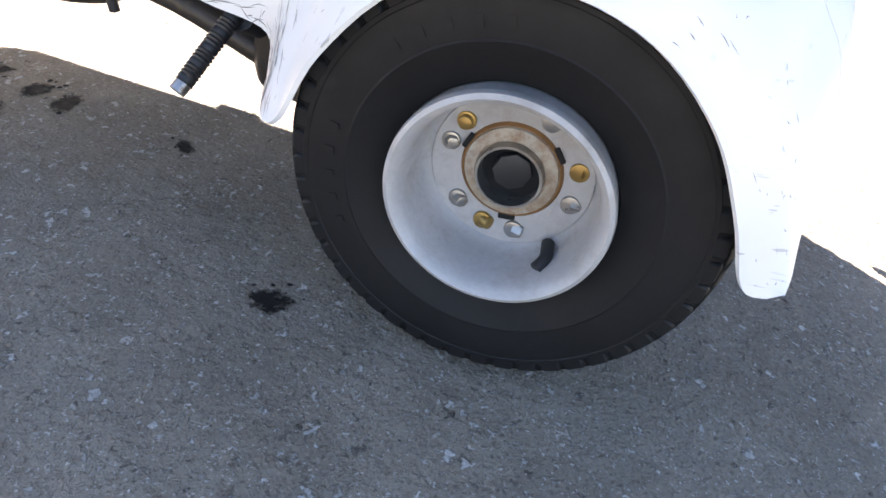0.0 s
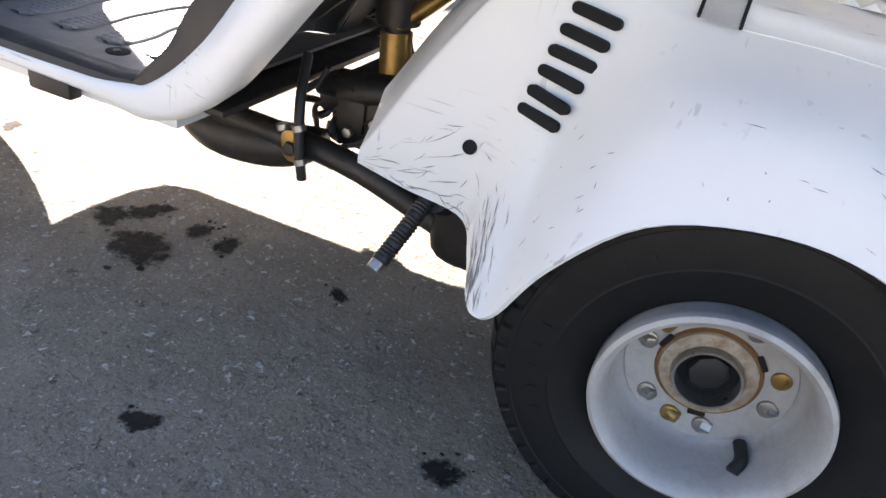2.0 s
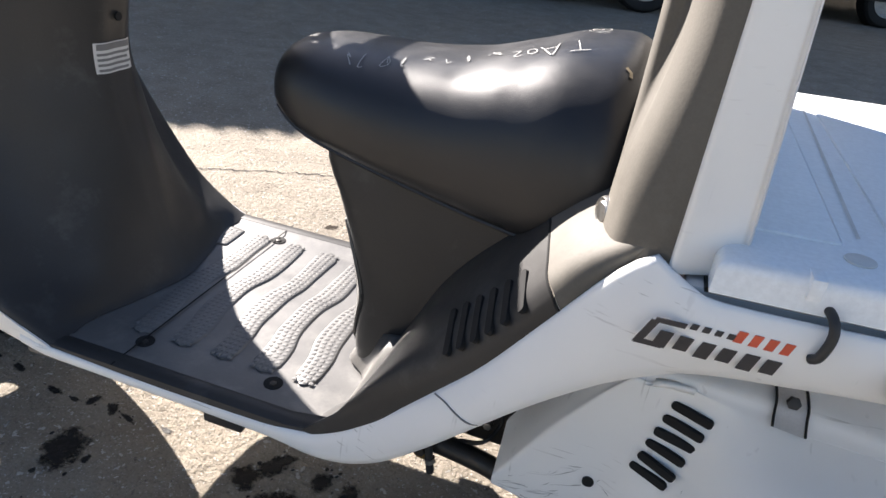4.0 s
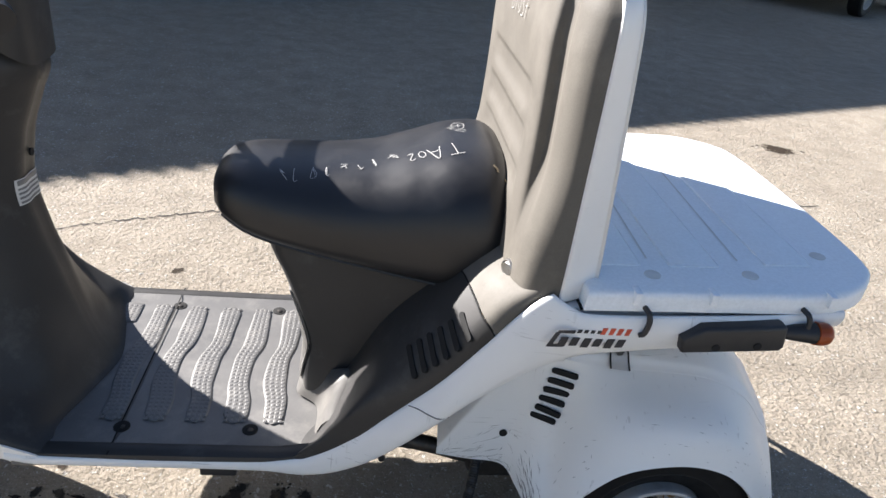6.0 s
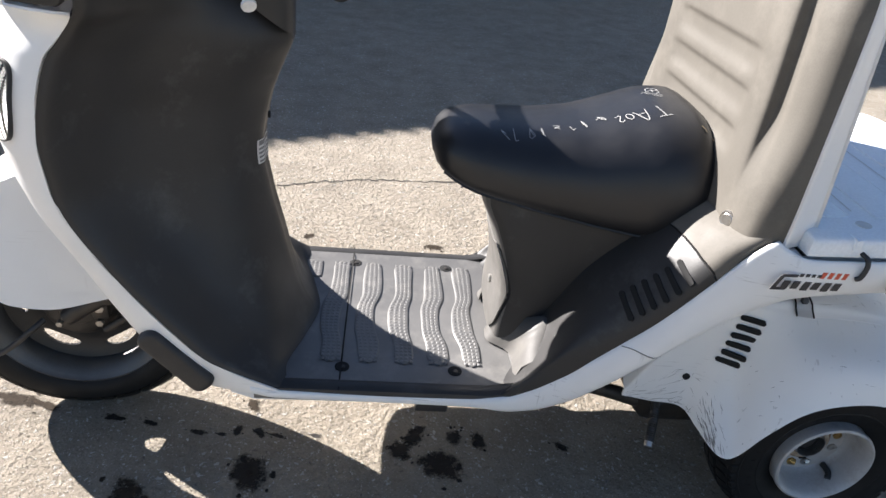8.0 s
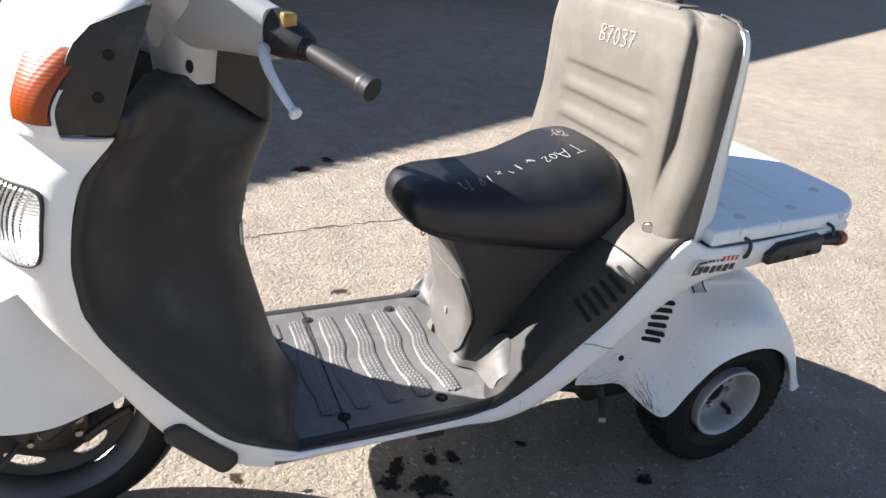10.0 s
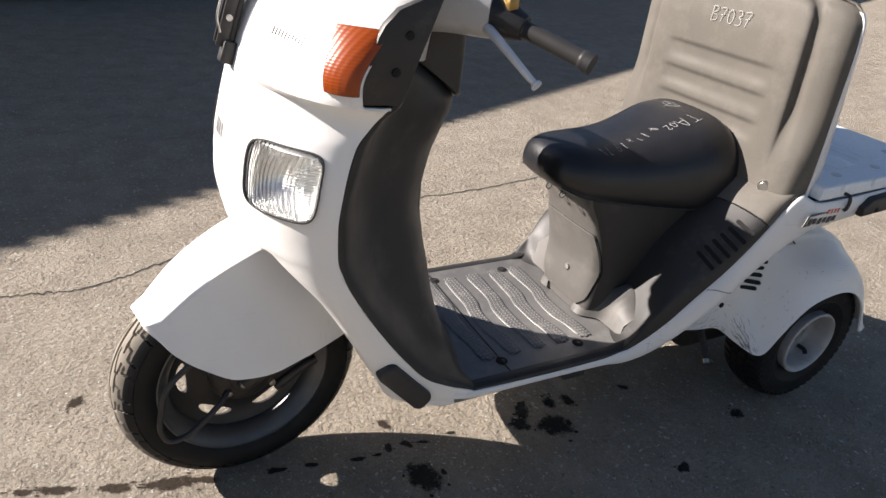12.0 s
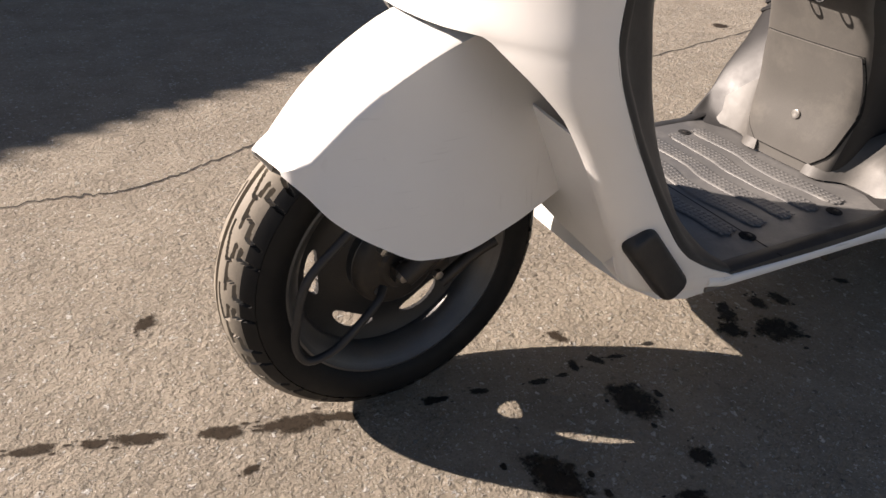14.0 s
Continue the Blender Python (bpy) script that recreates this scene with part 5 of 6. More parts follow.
part("chalk_mark", on_seat(dense(written("TA", 0.034, 0.8), 3) + [[(p[0] + 0.05, p[1]) for p in ln] for ln in dense(written("02", 0.019, 0.8), 3)], (0.388, -0.04), (-0.98, -0.1), (0.25, -0.97), 0.0013), CHALK, seat, "white handwritten TA02")
rnd = random.Random(3)
scrawl = []
for k in range(8):
    x, q = 0.023 * k + 0.004 * rnd.random(), rnd.random
    scrawl.append([(x + 0.014 * q(), 0.027 * q() - 0.003) for _ in range(4 + int(3 * q()))])
part("chalk_scrawl", on_seat(dense([[tuple(p) for p in cr(l, 10)] for l in scrawl], 2), (0.3, -0.03), (-0.98, -0.2), (0.2, -0.98), 0.001), CHALK, seat, "unreadable white handwriting")
ring = [(0.017 * math.cos(radians(a)), 0.01 * math.sin(radians(a))) for a in range(0, 375, 15)]
part("chalk_ring", on_seat([ring, [(-0.008, 0.0), (0.008, 0.001)], [(0.0, -0.008), (0.001, 0.008)], [(-0.03, 0.008), (-0.022, -0.006), (-0.018, 0.006), (-0.024, 0.01)], [(-0.016, -0.01), (-0.006, -0.014), (-0.008, -0.02)]], (0.395, 0.03), (0, 1), (1, 0), 0.0011), CHALK, seat)
part("tear", on_seat([[(0, 0), (0.006, 0.004), (0.012, 0.003)], [(0.02, 0.012), (0.024, 0.018)]], (0.435, -0.1), (0.3, -0.9), (0.9, 0.3), 0.0035), plain("bare_seat_foam", (0.42, 0.34, 0.22), 0.9), seat, "torn spots showing pale foam")
for y in (-0.03, 0.02):
    part("seat_hook", tube([(0.1, y - 0.006, 0.562), (0.088, y - 0.007, 0.545), (0.087, y, 0.54), (0.088, y + 0.007, 0.545), (0.1, y + 0.006, 0.562)], 0.0017, 8, 20), BLACK, scooter, "black wire hook under the seat")

# ---- handlebar ----
NECK = [(0.845, 0.045, 0.078, -0.004), (0.88, 0.048, 0.082, -0.003), (0.93, 0.06, 0.088, 0.0), (0.965, 0.08, 0.1, -0.01), (0.99, 0.06, 0.08, -0.01), (1.0, 0.03, 0.04, -0.01)]
rows = []
for i in range(24):
    z = 0.845 + 0.155 * i / 23
    lx, ly, xo = interp(NECK, z)
    rows.append([(xo + lx * math.copysign(abs(math.cos(a)) ** 0.7, math.cos(a)), ly * math.copysign(abs(math.sin(a)) ** 0.7, math.sin(a)), z) for a in [2 * math.pi * k / 40 for k in range(40)]])
b = capped(rows)
b.transform(BARS)
part("handlebar_cover", b, FADED_SILVER, scooter, "faded silver handlebar cover")
rows = []
for i in range(12):
    u = i / 11
    ring = []
    for k in range(36):
        a = 2 * math.pi * k / 36
        x = 0.06 + 0.056 * math.copysign(abs(math.cos(a)) ** 0.55, math.cos(a))
        low = 0.853 - 0.72 * max(0.0, x)
        ring.append((x, (0.074 + 0.004 * u) * math.copysign(abs(math.sin(a)) ** 0.55, math.sin(a)), low + (0.915 - low) * u))
    rows.append(ring)
b = capped(rows)
b.transform(BARS)
part("column_cover", b, GREY, scooter, "dark grey steering column cover")
for s in (1, -1):
    def bar(name, bm, mat, label="", parent=None):
        if s < 0:
            m2 = mirrored(bm)
            bm.free()
            bm = m2
        bm.transform(BARS)
        return part(name, bm, mat, parent or scooter, label)
    arm = []
    for k, p in enumerate(cr([(-0.012, -0.02, 0.942), (0.04, -0.082, 0.942), (0.094, -0.15, 0.929)], 16)):
        u = k / 15
        tall, deep = 0.064 - 0.03 * u, 0.066 - 0.034 * u ** 0.8
        arm.append([Vector(p) + Vector((0.78, 0.62, -0.12)) * deep * math.copysign(abs(math.cos(a)) ** 0.6, math.cos(a)) + Vector((0, 0, 1)) * tall * math.copysign(abs(math.sin(a)) ** 0.6, math.sin(a)) for a in [2 * math.pi * q / 32 for q in range(32)]])
    bar("bar_arm", capped(arm), FADED_SILVER, "faded silver handlebar arm cover")
    sw = bar("switch_housing", tube([(0.09, -0.144, 0.934), (0.107, -0.168, 0.926), (0.122, -0.195, 0.919)], 0.027, 24, 14, lambda u: 0.0315 - 0.0125 * u * u), BLACK, "black switch housing with a gold switch")
    bar("switch", block(0.093, 0.112, -0.187, -0.168, 0.943, 0.962, 0.003), BRASS, "gold-coloured rocker switch", sw)
    grip = bar("grip", tube([(0.12, -0.192, 0.919), (0.145, -0.24, 0.905), (0.172, -0.294, 0.889)], 0.0138, 20, 60, lambda u: 0.0138 if 0.04 < u < 0.9 else 0.0152), GREY, "dark ribbed rubber grip")
    bar("grip_end", tube([(0.1705, -0.291, 0.8898), (0.1745, -0.3, 0.887)], 0.0165, 20), BLACK, "", grip)
    bar("brake_lever", tube([(0.08, -0.15, 0.913), (0.066, -0.185, 0.913), (0.06, -0.23, 0.9), (0.066, -0.275, 0.876), (0.074, -0.3, 0.86)], 0.006, 10, 30, lambda u: 0.009 - 0.0045 * u + (0.004 if u > 0.965 else 0)), ALU, "polished aluminium brake lever")
b = prism([(x * 0.55, y) for x, y in disc(0.0095, 20)], BARS @ face_pose((-0.012, -0.0812, 0.872), (1, 0, 0), (0, 0, 1)), 0.003)
part("key_slot", b, HOLE, scooter)
# small warning label on the column
def on_column(y, z, off):
    xr, yr, xm, ym, xs, ys, xc = interp(INNER, z)
    half = np.array(cr([(xr, yr), (xr + 0.02, yr - 0.012), (xm, ym), (xs, ys), (xc - 0.004, 0.03), (xc, 0)], 60))[::-1]
    return Vector((float(np.interp(abs(y), half[:, 1], half[:, 0])) + off, y, z))


def column_patch(y0, y1, z0, z1, off):
    return sheet([[on_column(y0 + (y1 - y0) * a / 8, z0 + (z1 - z0) * b / 6, off) for a in range(9)] for b in range(7)])


lab = part("warning_label", column_patch(-0.034, 0.028, 0.556, 0.597, 0.0012), LABEL_WHITE, scooter, "small printed warning label")
part("print_block", column_patch(-0.031, 0.025, 0.587, 0.5955, 0.0018), LABEL_GREY, lab)
for k in range(4):
    part("print_line", column_patch(-0.031, 0.025 - 0.006 * (k % 2), 0.5795 - 0.007 * k, 0.583 - 0.007 * k, 0.0018), LABEL_GREY, lab)
part("shield_bolt", prism(disc(0.006, 12), face_pose((-0.238, 0.002, 0.63), (0, 1, 0), (0, 0, 1)), 0.003), HOLE, scooter)

# foot-rest lamp blocks at the front corners of the floor
out = [(x - 0.0075, y - 0.002) for x, y in rounded(0.136, 0.041, 0.016, 6)]
both("corner_guard", prism(out, face_pose((-0.342, -0.222, 0.302), (0.66, 0, -0.75), (0.75, 0, 0.66)), 0.022, 0.009, 4), BLACK, "black rubber corner guard with a bolt hole")

# ---- rear drive unit ----
REAR = {0.398: [(-0.15, 0.293), (-0.165, 0.27), (-0.183, 0.25), (-0.19, 0.243), (-0.19, 0.238), (-0.19, 0.231)], 0.45: [(-0.125, 0.385), (-0.156, 0.374), (-0.182, 0.346), (-0.19, 0.328), (-0.19, 0.27), (-0.19, 0.221)],
        0.508: [(-0.08, 0.442), (-0.17, 0.439), (-0.187, 0.424), (-0.19, 0.41), (-0.19, 0.3), (-0.194, 0.214)], 0.53: [(-0.08, 0.446), (-0.17, 0.444), (-0.187, 0.43), (-0.19, 0.416), (-0.2, 0.285), (-0.228, 0.198)],
        0.545: [(-0.08, 0.448), (-0.17, 0.446), (-0.187, 0.433), (-0.19, 0.419), (-0.21, 0.283), (-0.266, 0.187)], 0.558: [(-0.08, 0.449), (-0.17, 0.447), (-0.187, 0.434), (-0.19, 0.42), (-0.217, 0.285), (-0.286, 0.185)],
        0.575: [(-0.08, 0.45), (-0.171, 0.448), (-0.188, 0.435), (-0.192, 0.42), (-0.222, 0.3), (-0.295, 0.198)]}
REAR.update({0.605: [(-0.08, 0.451), (-0.173, 0.448), (-0.191, 0.434), (-0.2, 0.416), (-0.236, 0.345), (-0.303, 0.257)], 0.66: [(-0.08, 0.452), (-0.172, 0.446), (-0.194, 0.431), (-0.22, 0.412), (-0.272, 0.376), (-0.307, 0.316)], 0.74: [(-0.08, 0.45), (-0.178, 0.441), (-0.2, 0.431), (-0.23, 0.417), (-0.286, 0.39), (-0.311, 0.339)],
             0.81: [(-0.08, 0.44), (-0.18, 0.432), (-0.204, 0.423), (-0.235, 0.408), (-0.287, 0.378), (-0.311, 0.326)], 0.865: [(-0.08, 0.41), (-0.182, 0.402), (-0.207, 0.392), (-0.238, 0.376), (-0.286, 0.342), (-0.309, 0.285)], 0.9: [(-0.08, 0.37), (-0.184, 0.36), (-0.21, 0.349), (-0.24, 0.333), (-0.285, 0.296), (-0.306, 0.232)],
             0.922: [(-0.08, 0.34), (-0.184, 0.33), (-0.211, 0.319), (-0.24, 0.304), (-0.284, 0.26), (-0.303, 0.186)], 0.938: [(-0.08, 0.28), (-0.184, 0.272), (-0.212, 0.264), (-0.242, 0.253), (-0.284, 0.226), (-0.3, 0.18)], 0.95: [(-0.08, 0.21), (-0.184, 0.205), (-0.212, 0.203), (-0.242, 0.2), (-0.284, 0.196), (-0.299, 0.188)]})
keys = sorted(REAR)
rows = []
for i in range(len(keys)):
    rows.append(cr([(keys[i] + max(0.0, keys[i] - 0.8) * 0.22 * (0.3 + y) / 0.2, y, z) for y, z in REAR[keys[i]]], 26))
cols = [cr([r[j] for r in rows], 80) for j in range(26)]
rows = [[cols[j][i] for j in range(26)] for i in range(80)]
mud_l, mud_r = both("rear_mudguard", sheet(rows), WHITE_WORN, "white rear mudguard, scuffed and scratched", thick=0.004)
grid = rows
cover_rows = [[Vector(q) + Vector((0, -0.001, 0.006 - 0.0005 * k)) for k, q in enumerate(r[:12])] for r in grid if r[0][0] > 0.668]
both("mudguard_cover", sheet(cover_rows), WHITE_WORN, "white raised mudguard cover", thick=0.005)
near = [min(grid, key=lambda r: abs(r[0][0] - x)) for x in (0.652, 0.672)]
strap_rows = [[Vector(q) + Vector((0, -0.0015, 0.004)) for q in r[2:13]] for r in near]
for s, ob in ((1, mud_l), (-1, mud_r)):
    for name, b, mat, lab in (("cover_strap", sheet(strap_rows), FADED_SILVER, "bare metal strap beside the cover"), ("strap_edge", tube([p + Vector((-0.0015, 0, 0.0005)) for p in strap_rows[0]], 0.0014, 6), HOLE, ""), ("strap_edge", tube([p + Vector((0.0015, 0, 0.0005)) for p in strap_rows[1]], 0.0014, 6), HOLE, ""),
                              ("strap_bolt", prism(disc(0.0065, 6), face_pose((strap_rows[0][4] + strap_rows[1][4]) / 2 + Vector((0, -0.001, 0.001)), (1, 0, 0), (0, 0.4, 0.9)), 0.006, 0.001), BLACK, "")):
        part(name, b if s > 0 else mirrored(b), mat, ob, lab)
rnd = random.Random(11)


def on_guard(u, v, off=0.0006):
    """A point of the mudguard's skin: u along it, v from its top to its lower edge, both 0 to 1."""
    i, j = min(max(u, 0.0), 0.999) * 79, min(max(v, 0.0), 0.999) * 25
    a, b, c = (Vector(grid[int(i) + p][int(j) + q]) for p, q in ((0, 0), (1, 0), (0, 1)))
    n = (b - a).cross(c - a).normalized()
    return a + (b - a) * (i - int(i)) + (c - a) * (j - int(j)) + n * (off if n.y < 0 else -off)


def scratch(u, v, turn, length, width):
    """A thin curved ribbon scraped into the paint."""
    bend, rows = rnd.uniform(-0.6, 0.6), []
    for k in range(7):
        t = k / 6 - 0.5
        du, dv = length * t * math.cos(turn + bend * t), length * t * math.sin(turn + bend * t)
        p = on_guard(u + du, v + dv)
        side = (on_guard(u + du - 0.004 * math.sin(turn), v + dv + 0.012 * math.cos(turn)) - p).normalized() * width * (1.1 - abs(2 * t))
        rows.append([p - side, p + side])
    return sheet(rows)


marks = [scratch(rnd.uniform(0.01, 0.17), 0.99 - 0.2 * rnd.random() ** 2, rnd.choice((0.9, -0.8, 0.1, 1.9, 2.5)) + rnd.uniform(-0.3, 0.3), rnd.uniform(0.012, 0.045), rnd.uniform(0.0002, 0.0007)) for _ in range(60)]
marks += [scratch(rnd.uniform(0.2, 0.36), 0.98 - 0.14 * rnd.random() ** 1.6, rnd.choice((0.6, 0.9, 1.2)) + rnd.uniform(-0.3, 0.3), rnd.uniform(0.012, 0.045), rnd.uniform(0.0003, 0.0009)) for _ in range(34)]
marks += [scratch(rnd.uniform(0.22, 0.3), 0.99 - 0.1 * rnd.random() ** 1.5, rnd.uniform(0.5, 1.3), rnd.uniform(0.015, 0.05), rnd.uniform(0.0008, 0.0022)) for _ in range(22)]
marks += [scratch(rnd.uniform(0.4, 0.97), rnd.uniform(0.76, 0.98), rnd.choice((0.3, -0.4, 1.4)) + rnd.uniform(-0.3, 0.3), rnd.uniform(0.004, 0.013), rnd.uniform(0.0002, 0.0005)) for _ in range(60)]
tagged(part("scuffing", join(*marks), plain("scraped_paint", (0.24, 0.235, 0.23), 0.6), mud_l), "grey scratches and scrapes along the lower edge", kind="stuff")
for s, ob in ((1, mud_l), (-1, mud_r)):
    for k in range(6):
        x, z = 0.557 + 0.0042 * k, 0.329 + 0.0166 * k
        ends = [min((q for r in grid for q in r[6:]), key=lambda q: (q[0] - x - d) ** 2 + (q[2] - z + 0.1 * d) ** 2)[1] for d in (-0.019, 0.0, 0.019)]
        b = prism(rounded(0.042, 0.0088, 0.0043, 4), face_pose((x, min(ends[1], (ends[0] + ends[2]) / 2) + 0.0022, z), (0.038, ends[2] - ends[0], -0.0038), (0, 0.06, 1)), 0.0055)
        part("vent_slot", b if s > 0 else mirrored(b), HOLE, ob)
    b = prism(disc(0.0065, 20), face_pose((0.502, -0.1885, 0.281), (1, 0, 0), (0, 0, 1)), 0.004)
    part("bolt_hole", b if s > 0 else mirrored(b), HOLE, ob)

# engine, frame and suspension under the seat
part("engine_block", join(block(0.46, 0.86, -0.15, 0.15, 0.12, 0.28, 0.03, 3), block(0.45, 0.6, -0.11, 0.11, 0.18, 0.3, 0.02, 3)), OILY, scooter, "dark oily engine and drive casing")
part("cylinder", block(0.31, 0.42, -0.09, 0.08, 0.19, 0.27, 0.012, 2), OILY, scooter, "dark oily engine cylinder")
for side in (-1, 1):
    part("frame_tube", tube([(0.0, side * 0.09, 0.19), (0.2, side * 0.108, 0.193), (0.36, side * 0.118, 0.188), (0.5, side * 0.12, 0.15), (0.6, side * 0.12, 0.15)], 0.0145, 12, 24), OILY, scooter, "black steel frame tube")
part("exhaust", tube([(0.12, -0.09, 0.17), (0.18, -0.1, 0.165), (0.26, -0.1, 0.175), (0.31, -0.09, 0.19)], 0.026, 18, 14, lambda u: 0.016 + 0.012 * math.sin(math.pi * u)), OILY, scooter, "sooty dark exhaust pipe")
shock = part("shock_absorber", join(tube([(0.372, -0.055, 0.2), (0.36, -0.055, 0.34)], 0.014, 20), tube([(0.361, -0.055, 0.33), (0.352, -0.055, 0.46)], 0.024, 20)), OILY, scooter, "oily shock absorber")
part("sleeve", tube([(0.371, -0.055, 0.215), (0.361, -0.055, 0.322)], 0.0172, 24), BRASS, shock, "gold plated damper sleeve")
plate = prism(rounded(0.024, 0.036, 0.011, 5), face_pose((0.296, -0.134, 0.197), (1, 0, 0.2), (-0.2, 0, 1)), 0.006, 0.001)
bracket = part("pivot_bracket", plate, BRASS, scooter, "gold plated pivot bracket")
part("pivot_bolt", prism(disc(0.008, 6), face_pose((0.296, -0.139, 0.195), (1, 0, 0), (0, 0, 1)), 0.007, 0.001), OILY, bracket)
part("fuel_hose", tube([(0.285, -0.1, 0.285), (0.298, -0.13, 0.255), (0.305, -0.142, 0.225), (0.309, -0.144, 0.195), (0.313, -0.142, 0.165)], 0.0055, 10, 30), BLACK, scooter, "black rubber hose")
for x, y, z in ((0.305, -0.142, 0.222), (0.311, -0.1435, 0.186), (0.279, -0.13, 0.212)):
    part("hose_clamp", tube([(x - 0.001, y, z + 0.003), (x + 0.001, y, z - 0.003)], 0.0075, 14), STEEL, scooter, "bright steel hose clamp")
part("swing_arm", tube([(0.36, -0.06, 0.325), (0.4, -0.06, 0.362), (0.45, -0.06, 0.412), (0.49, -0.06, 0.455)], 0.0085, 14, 16), BRASS, scooter, "rust-tinted metal rod under the seat")
lever = part("parking_lever", join(tube([(0.47, -0.175, 0.215), (0.462, -0.205, 0.19), (0.452, -0.232, 0.163)], 0.0105, 14, 44, lambda u: 0.0082 + 0.0008 * math.cos(u * 150)), tube([(0.478, -0.15, 0.2), (0.475, -0.175, 0.214)], 0.014, 12)), BLACK, scooter, "black rubber-sleeved kick lever")
part("lever_tip", tube([(0.4525, -0.231, 0.164), (0.4495, -0.239, 0.157)], 0.0075, 14), STEEL, lever, "bare steel lever tip")
hinge = part("mudguard_bracket", join(block(0.532, 0.588, -0.118, -0.085, 0.446, 0.47, 0.004), block(0.536, 0.584, -0.126, -0.114, 0.434, 0.456, 0.003), block(0.55, 0.566, -0.13, -0.124, 0.444, 0.458, 0.002)), GREY_PALE, scooter, "grey plastic mounting bracket with two holes")
for x in (0.548, 0.571):
    part("hole", prism(rounded(0.014, 0.012, 0.002, 2), pose(x, -0.103, 0.4695), 0.0012), HOLE, hinge)
for k in range(9):
    x = 0.652 + 0.015 * k
    part("rib_tooth", prism([(-0.008, 0), (0.008, 0), (0.0, 0.006)], face_pose((x, -0.118, 0.451), (1, 0, 0), (0, 0, 1)), 0.012, 0.001), WHITE_WORN, mud_l, "white ridged edge strip")

both("floor_stop", block(0.03, 0.085, -0.222, -0.205, 0.205, 0.226, 0.003), BLACK, "small black rubber stop under the floor edge")
# hoses, cables and a spring round the damper
rnd = random.Random(21)
for k in range(9):
    x, y, z = rnd.uniform(0.27, 0.36), rnd.uniform(-0.11, -0.05), rnd.uniform(0.18, 0.21)
    pts = [(x, y, z)]
    for q in range(4):
        pts.append((pts[-1][0] + rnd.uniform(-0.02, 0.035), min(-0.03, max(-0.12, pts[-1][1] + rnd.uniform(-0.03, 0.03))), pts[-1][2] + rnd.uniform(0.0, 0.035)))
    part("engine_hose", tube(pts, rnd.choice((0.003, 0.0045, 0.006)), 8, 26), rnd.choice((BLACK, OILY, BLACK)), scooter, "black rubber hose in the engine bay")
helix = [(0.356 + 0.028 * math.cos(a), -0.055 + 0.028 * math.sin(a), 0.345 + 0.0045 * a) for a in [0.35 * i for i in range(70)]]
part("damper_spring", tube(helix, 0.0055, 8), OILY, scooter, "black coil spring round the damper")
for x, y, z in ((0.4, -0.094, 0.25), (0.37, -0.094, 0.232), (0.34, -0.094, 0.215)):
    part("engine_bolt", prism(disc(0.006, 6), face_pose((x, y, z), (1, 0, 0), (0, 0, 1)), 0.01, 0.001), STEEL, scooter)
part("carburettor", join(tube([(0.3, -0.07, 0.24), (0.34, -0.075, 0.255), (0.38, -0.07, 0.262)], 0.02, 16, 10), block(0.32, 0.355, -0.095, -0.05, 0.21, 0.25, 0.006)), OILY, scooter, "oily carburettor body")


# ---- vehicles parked in the shade across the yard ----
def road_wheel(parent, x, y, r, w):
    rim = lathe([(0.0, -0.2 * w), (0.35 * r, -0.25 * w), (0.55 * r, -0.1 * w), (0.62 * r, -0.45 * w), (0.66 * r, -0.45 * w), (0.66 * r, 0.4 * w), (0.0, 0.4 * w)], 32)
    rim.transform(pose(x, y, r))
    wheel = part("wheel", rim, SILVER, parent)
    ty = lathe([(0.64 * r, -0.4 * w), (0.75 * r, -0.5 * w), (0.92 * r, -0.48 * w), (r, -0.36 * w), (r, 0.36 * w), (0.92 * r, 0.48 * w), (0.64 * r, 0.45 * w)], 40, True)
    ty.transform(pose(x, y, r))
    part("tyre", ty, RUBBER, wheel)
    return wheel


VAN_GLASS = plain("dark_window_glass", (0.02, 0.025, 0.03), 0.08)


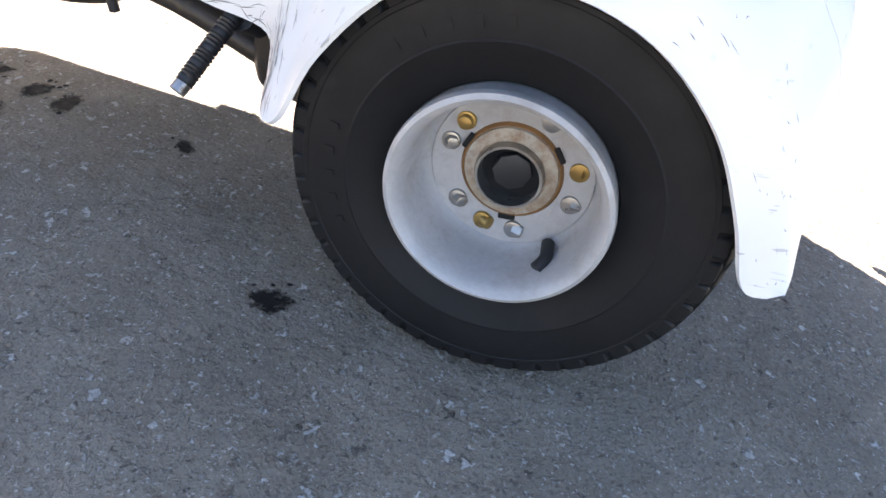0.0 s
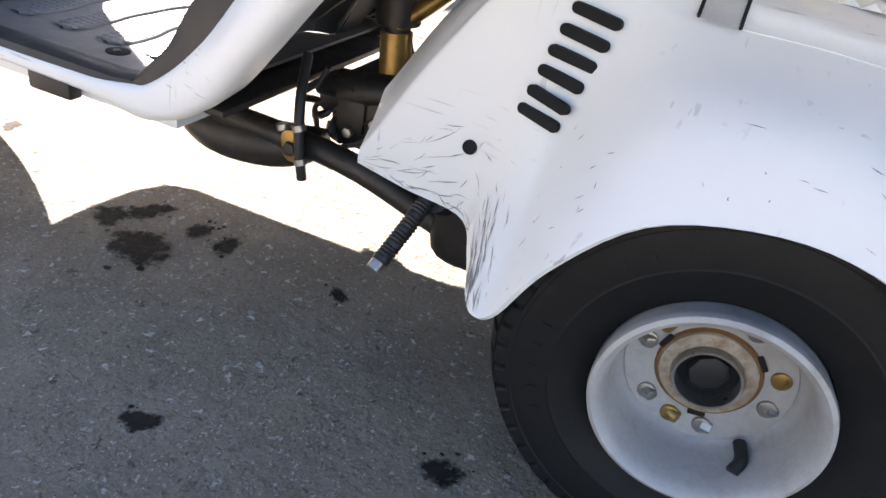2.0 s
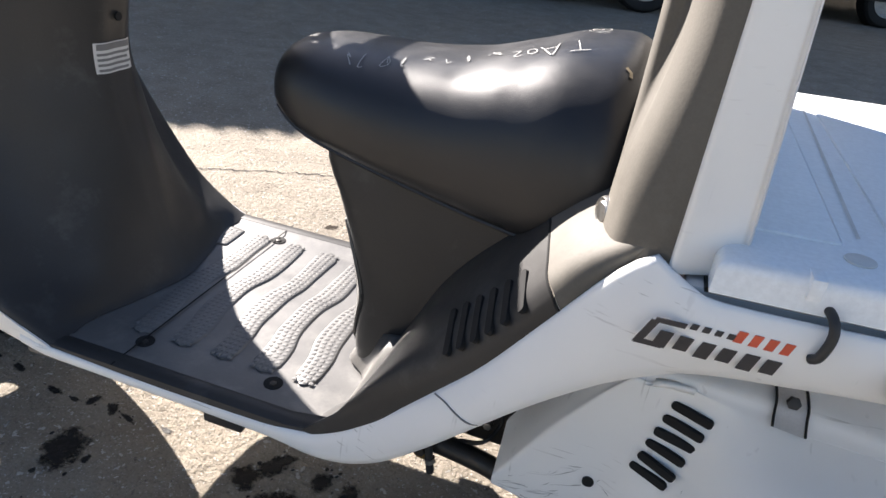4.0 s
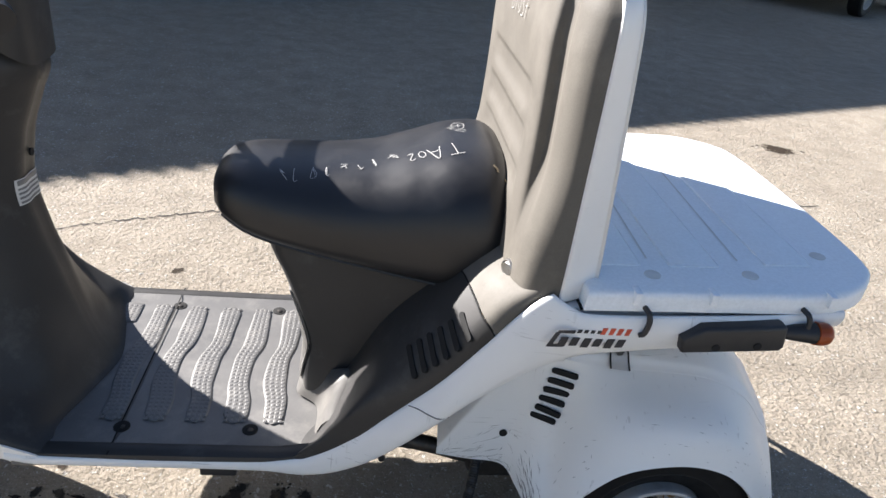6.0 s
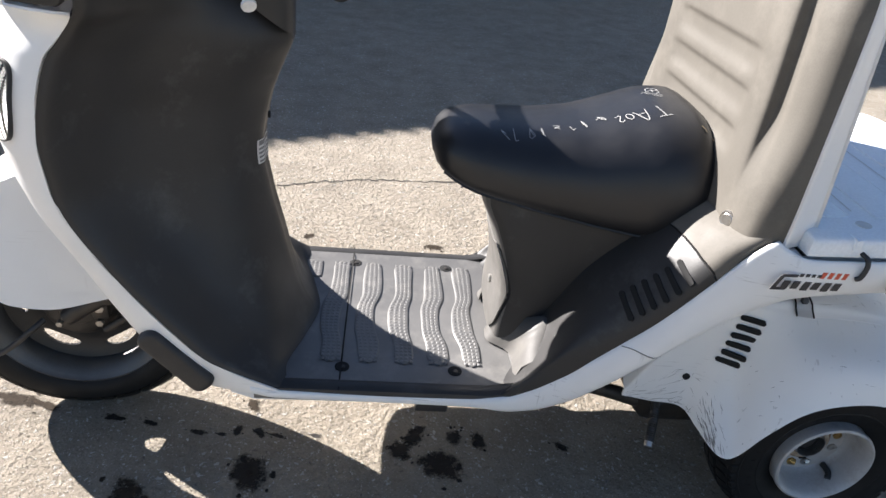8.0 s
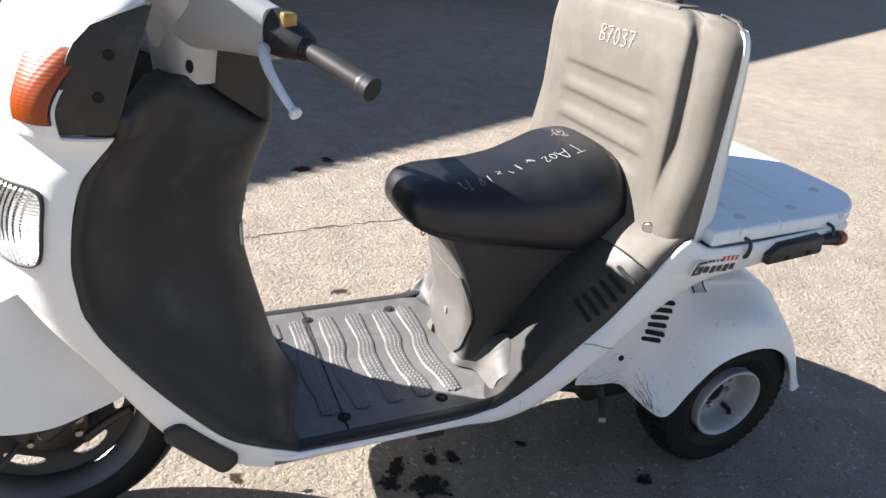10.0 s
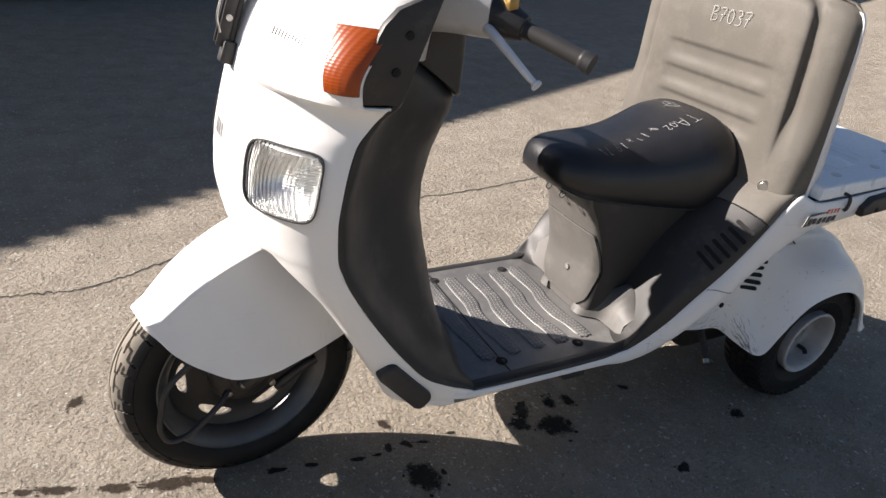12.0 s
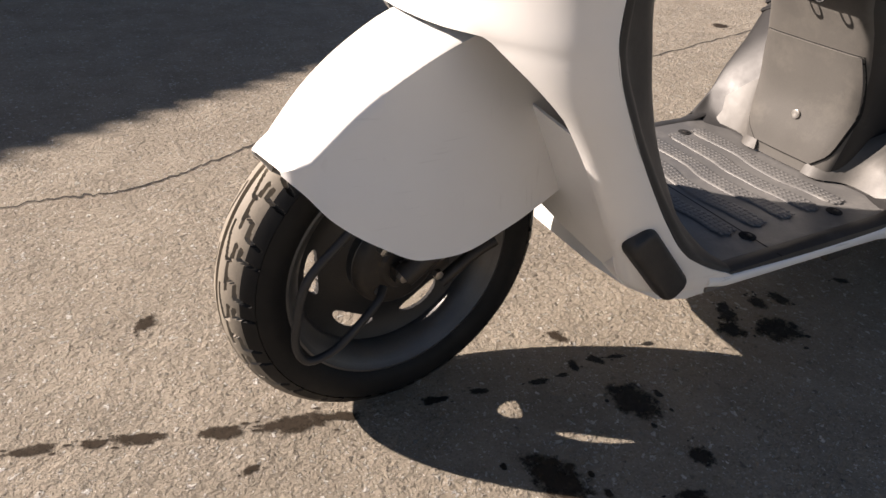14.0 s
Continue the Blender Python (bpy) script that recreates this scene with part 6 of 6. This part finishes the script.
def vehicle(name, label, paint, profile, width, wheels, r, m):
    """A parked vehicle: a side profile lofted across its width, with sills, bumpers, windows and wheels."""
    car = tagged(new(name), label, "vehicle")
    rows = []
    for k in range(9):
        v = 2 * k / 8 - 1
        inset = 0.06 * abs(v) ** 4
        rows.append([(x * (1 - 0.02 * abs(v) ** 3), v * width / 2 * (1 - 0.12 * max(0, z - 0.9) * abs(v)), z - (inset if z > 0.8 else 0)) for x, z in profile])
    part("body", capped(rows), paint, car)
    x0, x1 = min(p[0] for p in profile), max(p[0] for p in profile)
    for x in (x0, x1):
        part("bumper", block(x - 0.06, x + 0.06, -width * 0.47, width * 0.47, 0.32, 0.5, 0.03), BLACK, car)
    for s in (-1, 1):
        part("sill", block(x0 + 0.3, x1 - 0.3, s * width / 2 - 0.03, s * width / 2 + 0.015, 0.26, 0.36, 0.01), BLACK, car)
        part("side_window", block(x0 * 0.45, x1 * 0.45, s * width * 0.455 - 0.02, s * width * 0.455 + 0.02, 1.0, 1.32, 0.02), VAN_GLASS, car)
        for x in wheels:
            road_wheel(car, x, s * (width / 2 - 0.08), r, 0.19)
    car.matrix_basis = m
    return car


VAN = [(-1.75, 0.35), (1.65, 0.35), (1.75, 0.5), (1.72, 1.5), (1.6, 1.8), (-1.2, 1.82), (-1.6, 1.1), (-1.76, 0.8)]
CAR = [(-1.95, 0.32), (1.95, 0.32), (2.0, 0.6), (1.9, 0.95), (1.35, 1.0), (0.85, 1.38), (-0.7, 1.4), (-1.2, 0.98), (-1.95, 0.85), (-2.02, 0.55)]
vehicle("parked_van", "small white van parked in the shade across the yard", WHITE, VAN, 1.5, (-1.15, 1.1), 0.28, pose(7.3, 9.4, 0, 0, 0, 38))
vehicle("parked_car", "dark parked car standing in the shade across the yard", BLACK, CAR, 1.65, (-1.25, 1.3), 0.3, pose(-1.3, 6.2, 0, 0, 0, 22))
vehicle("parked_car", "dark parked car standing beside the white van", BLACK, CAR, 1.65, (-1.25, 1.3), 0.3, pose(3.4, 9.1, 0, 0, 0, 25))
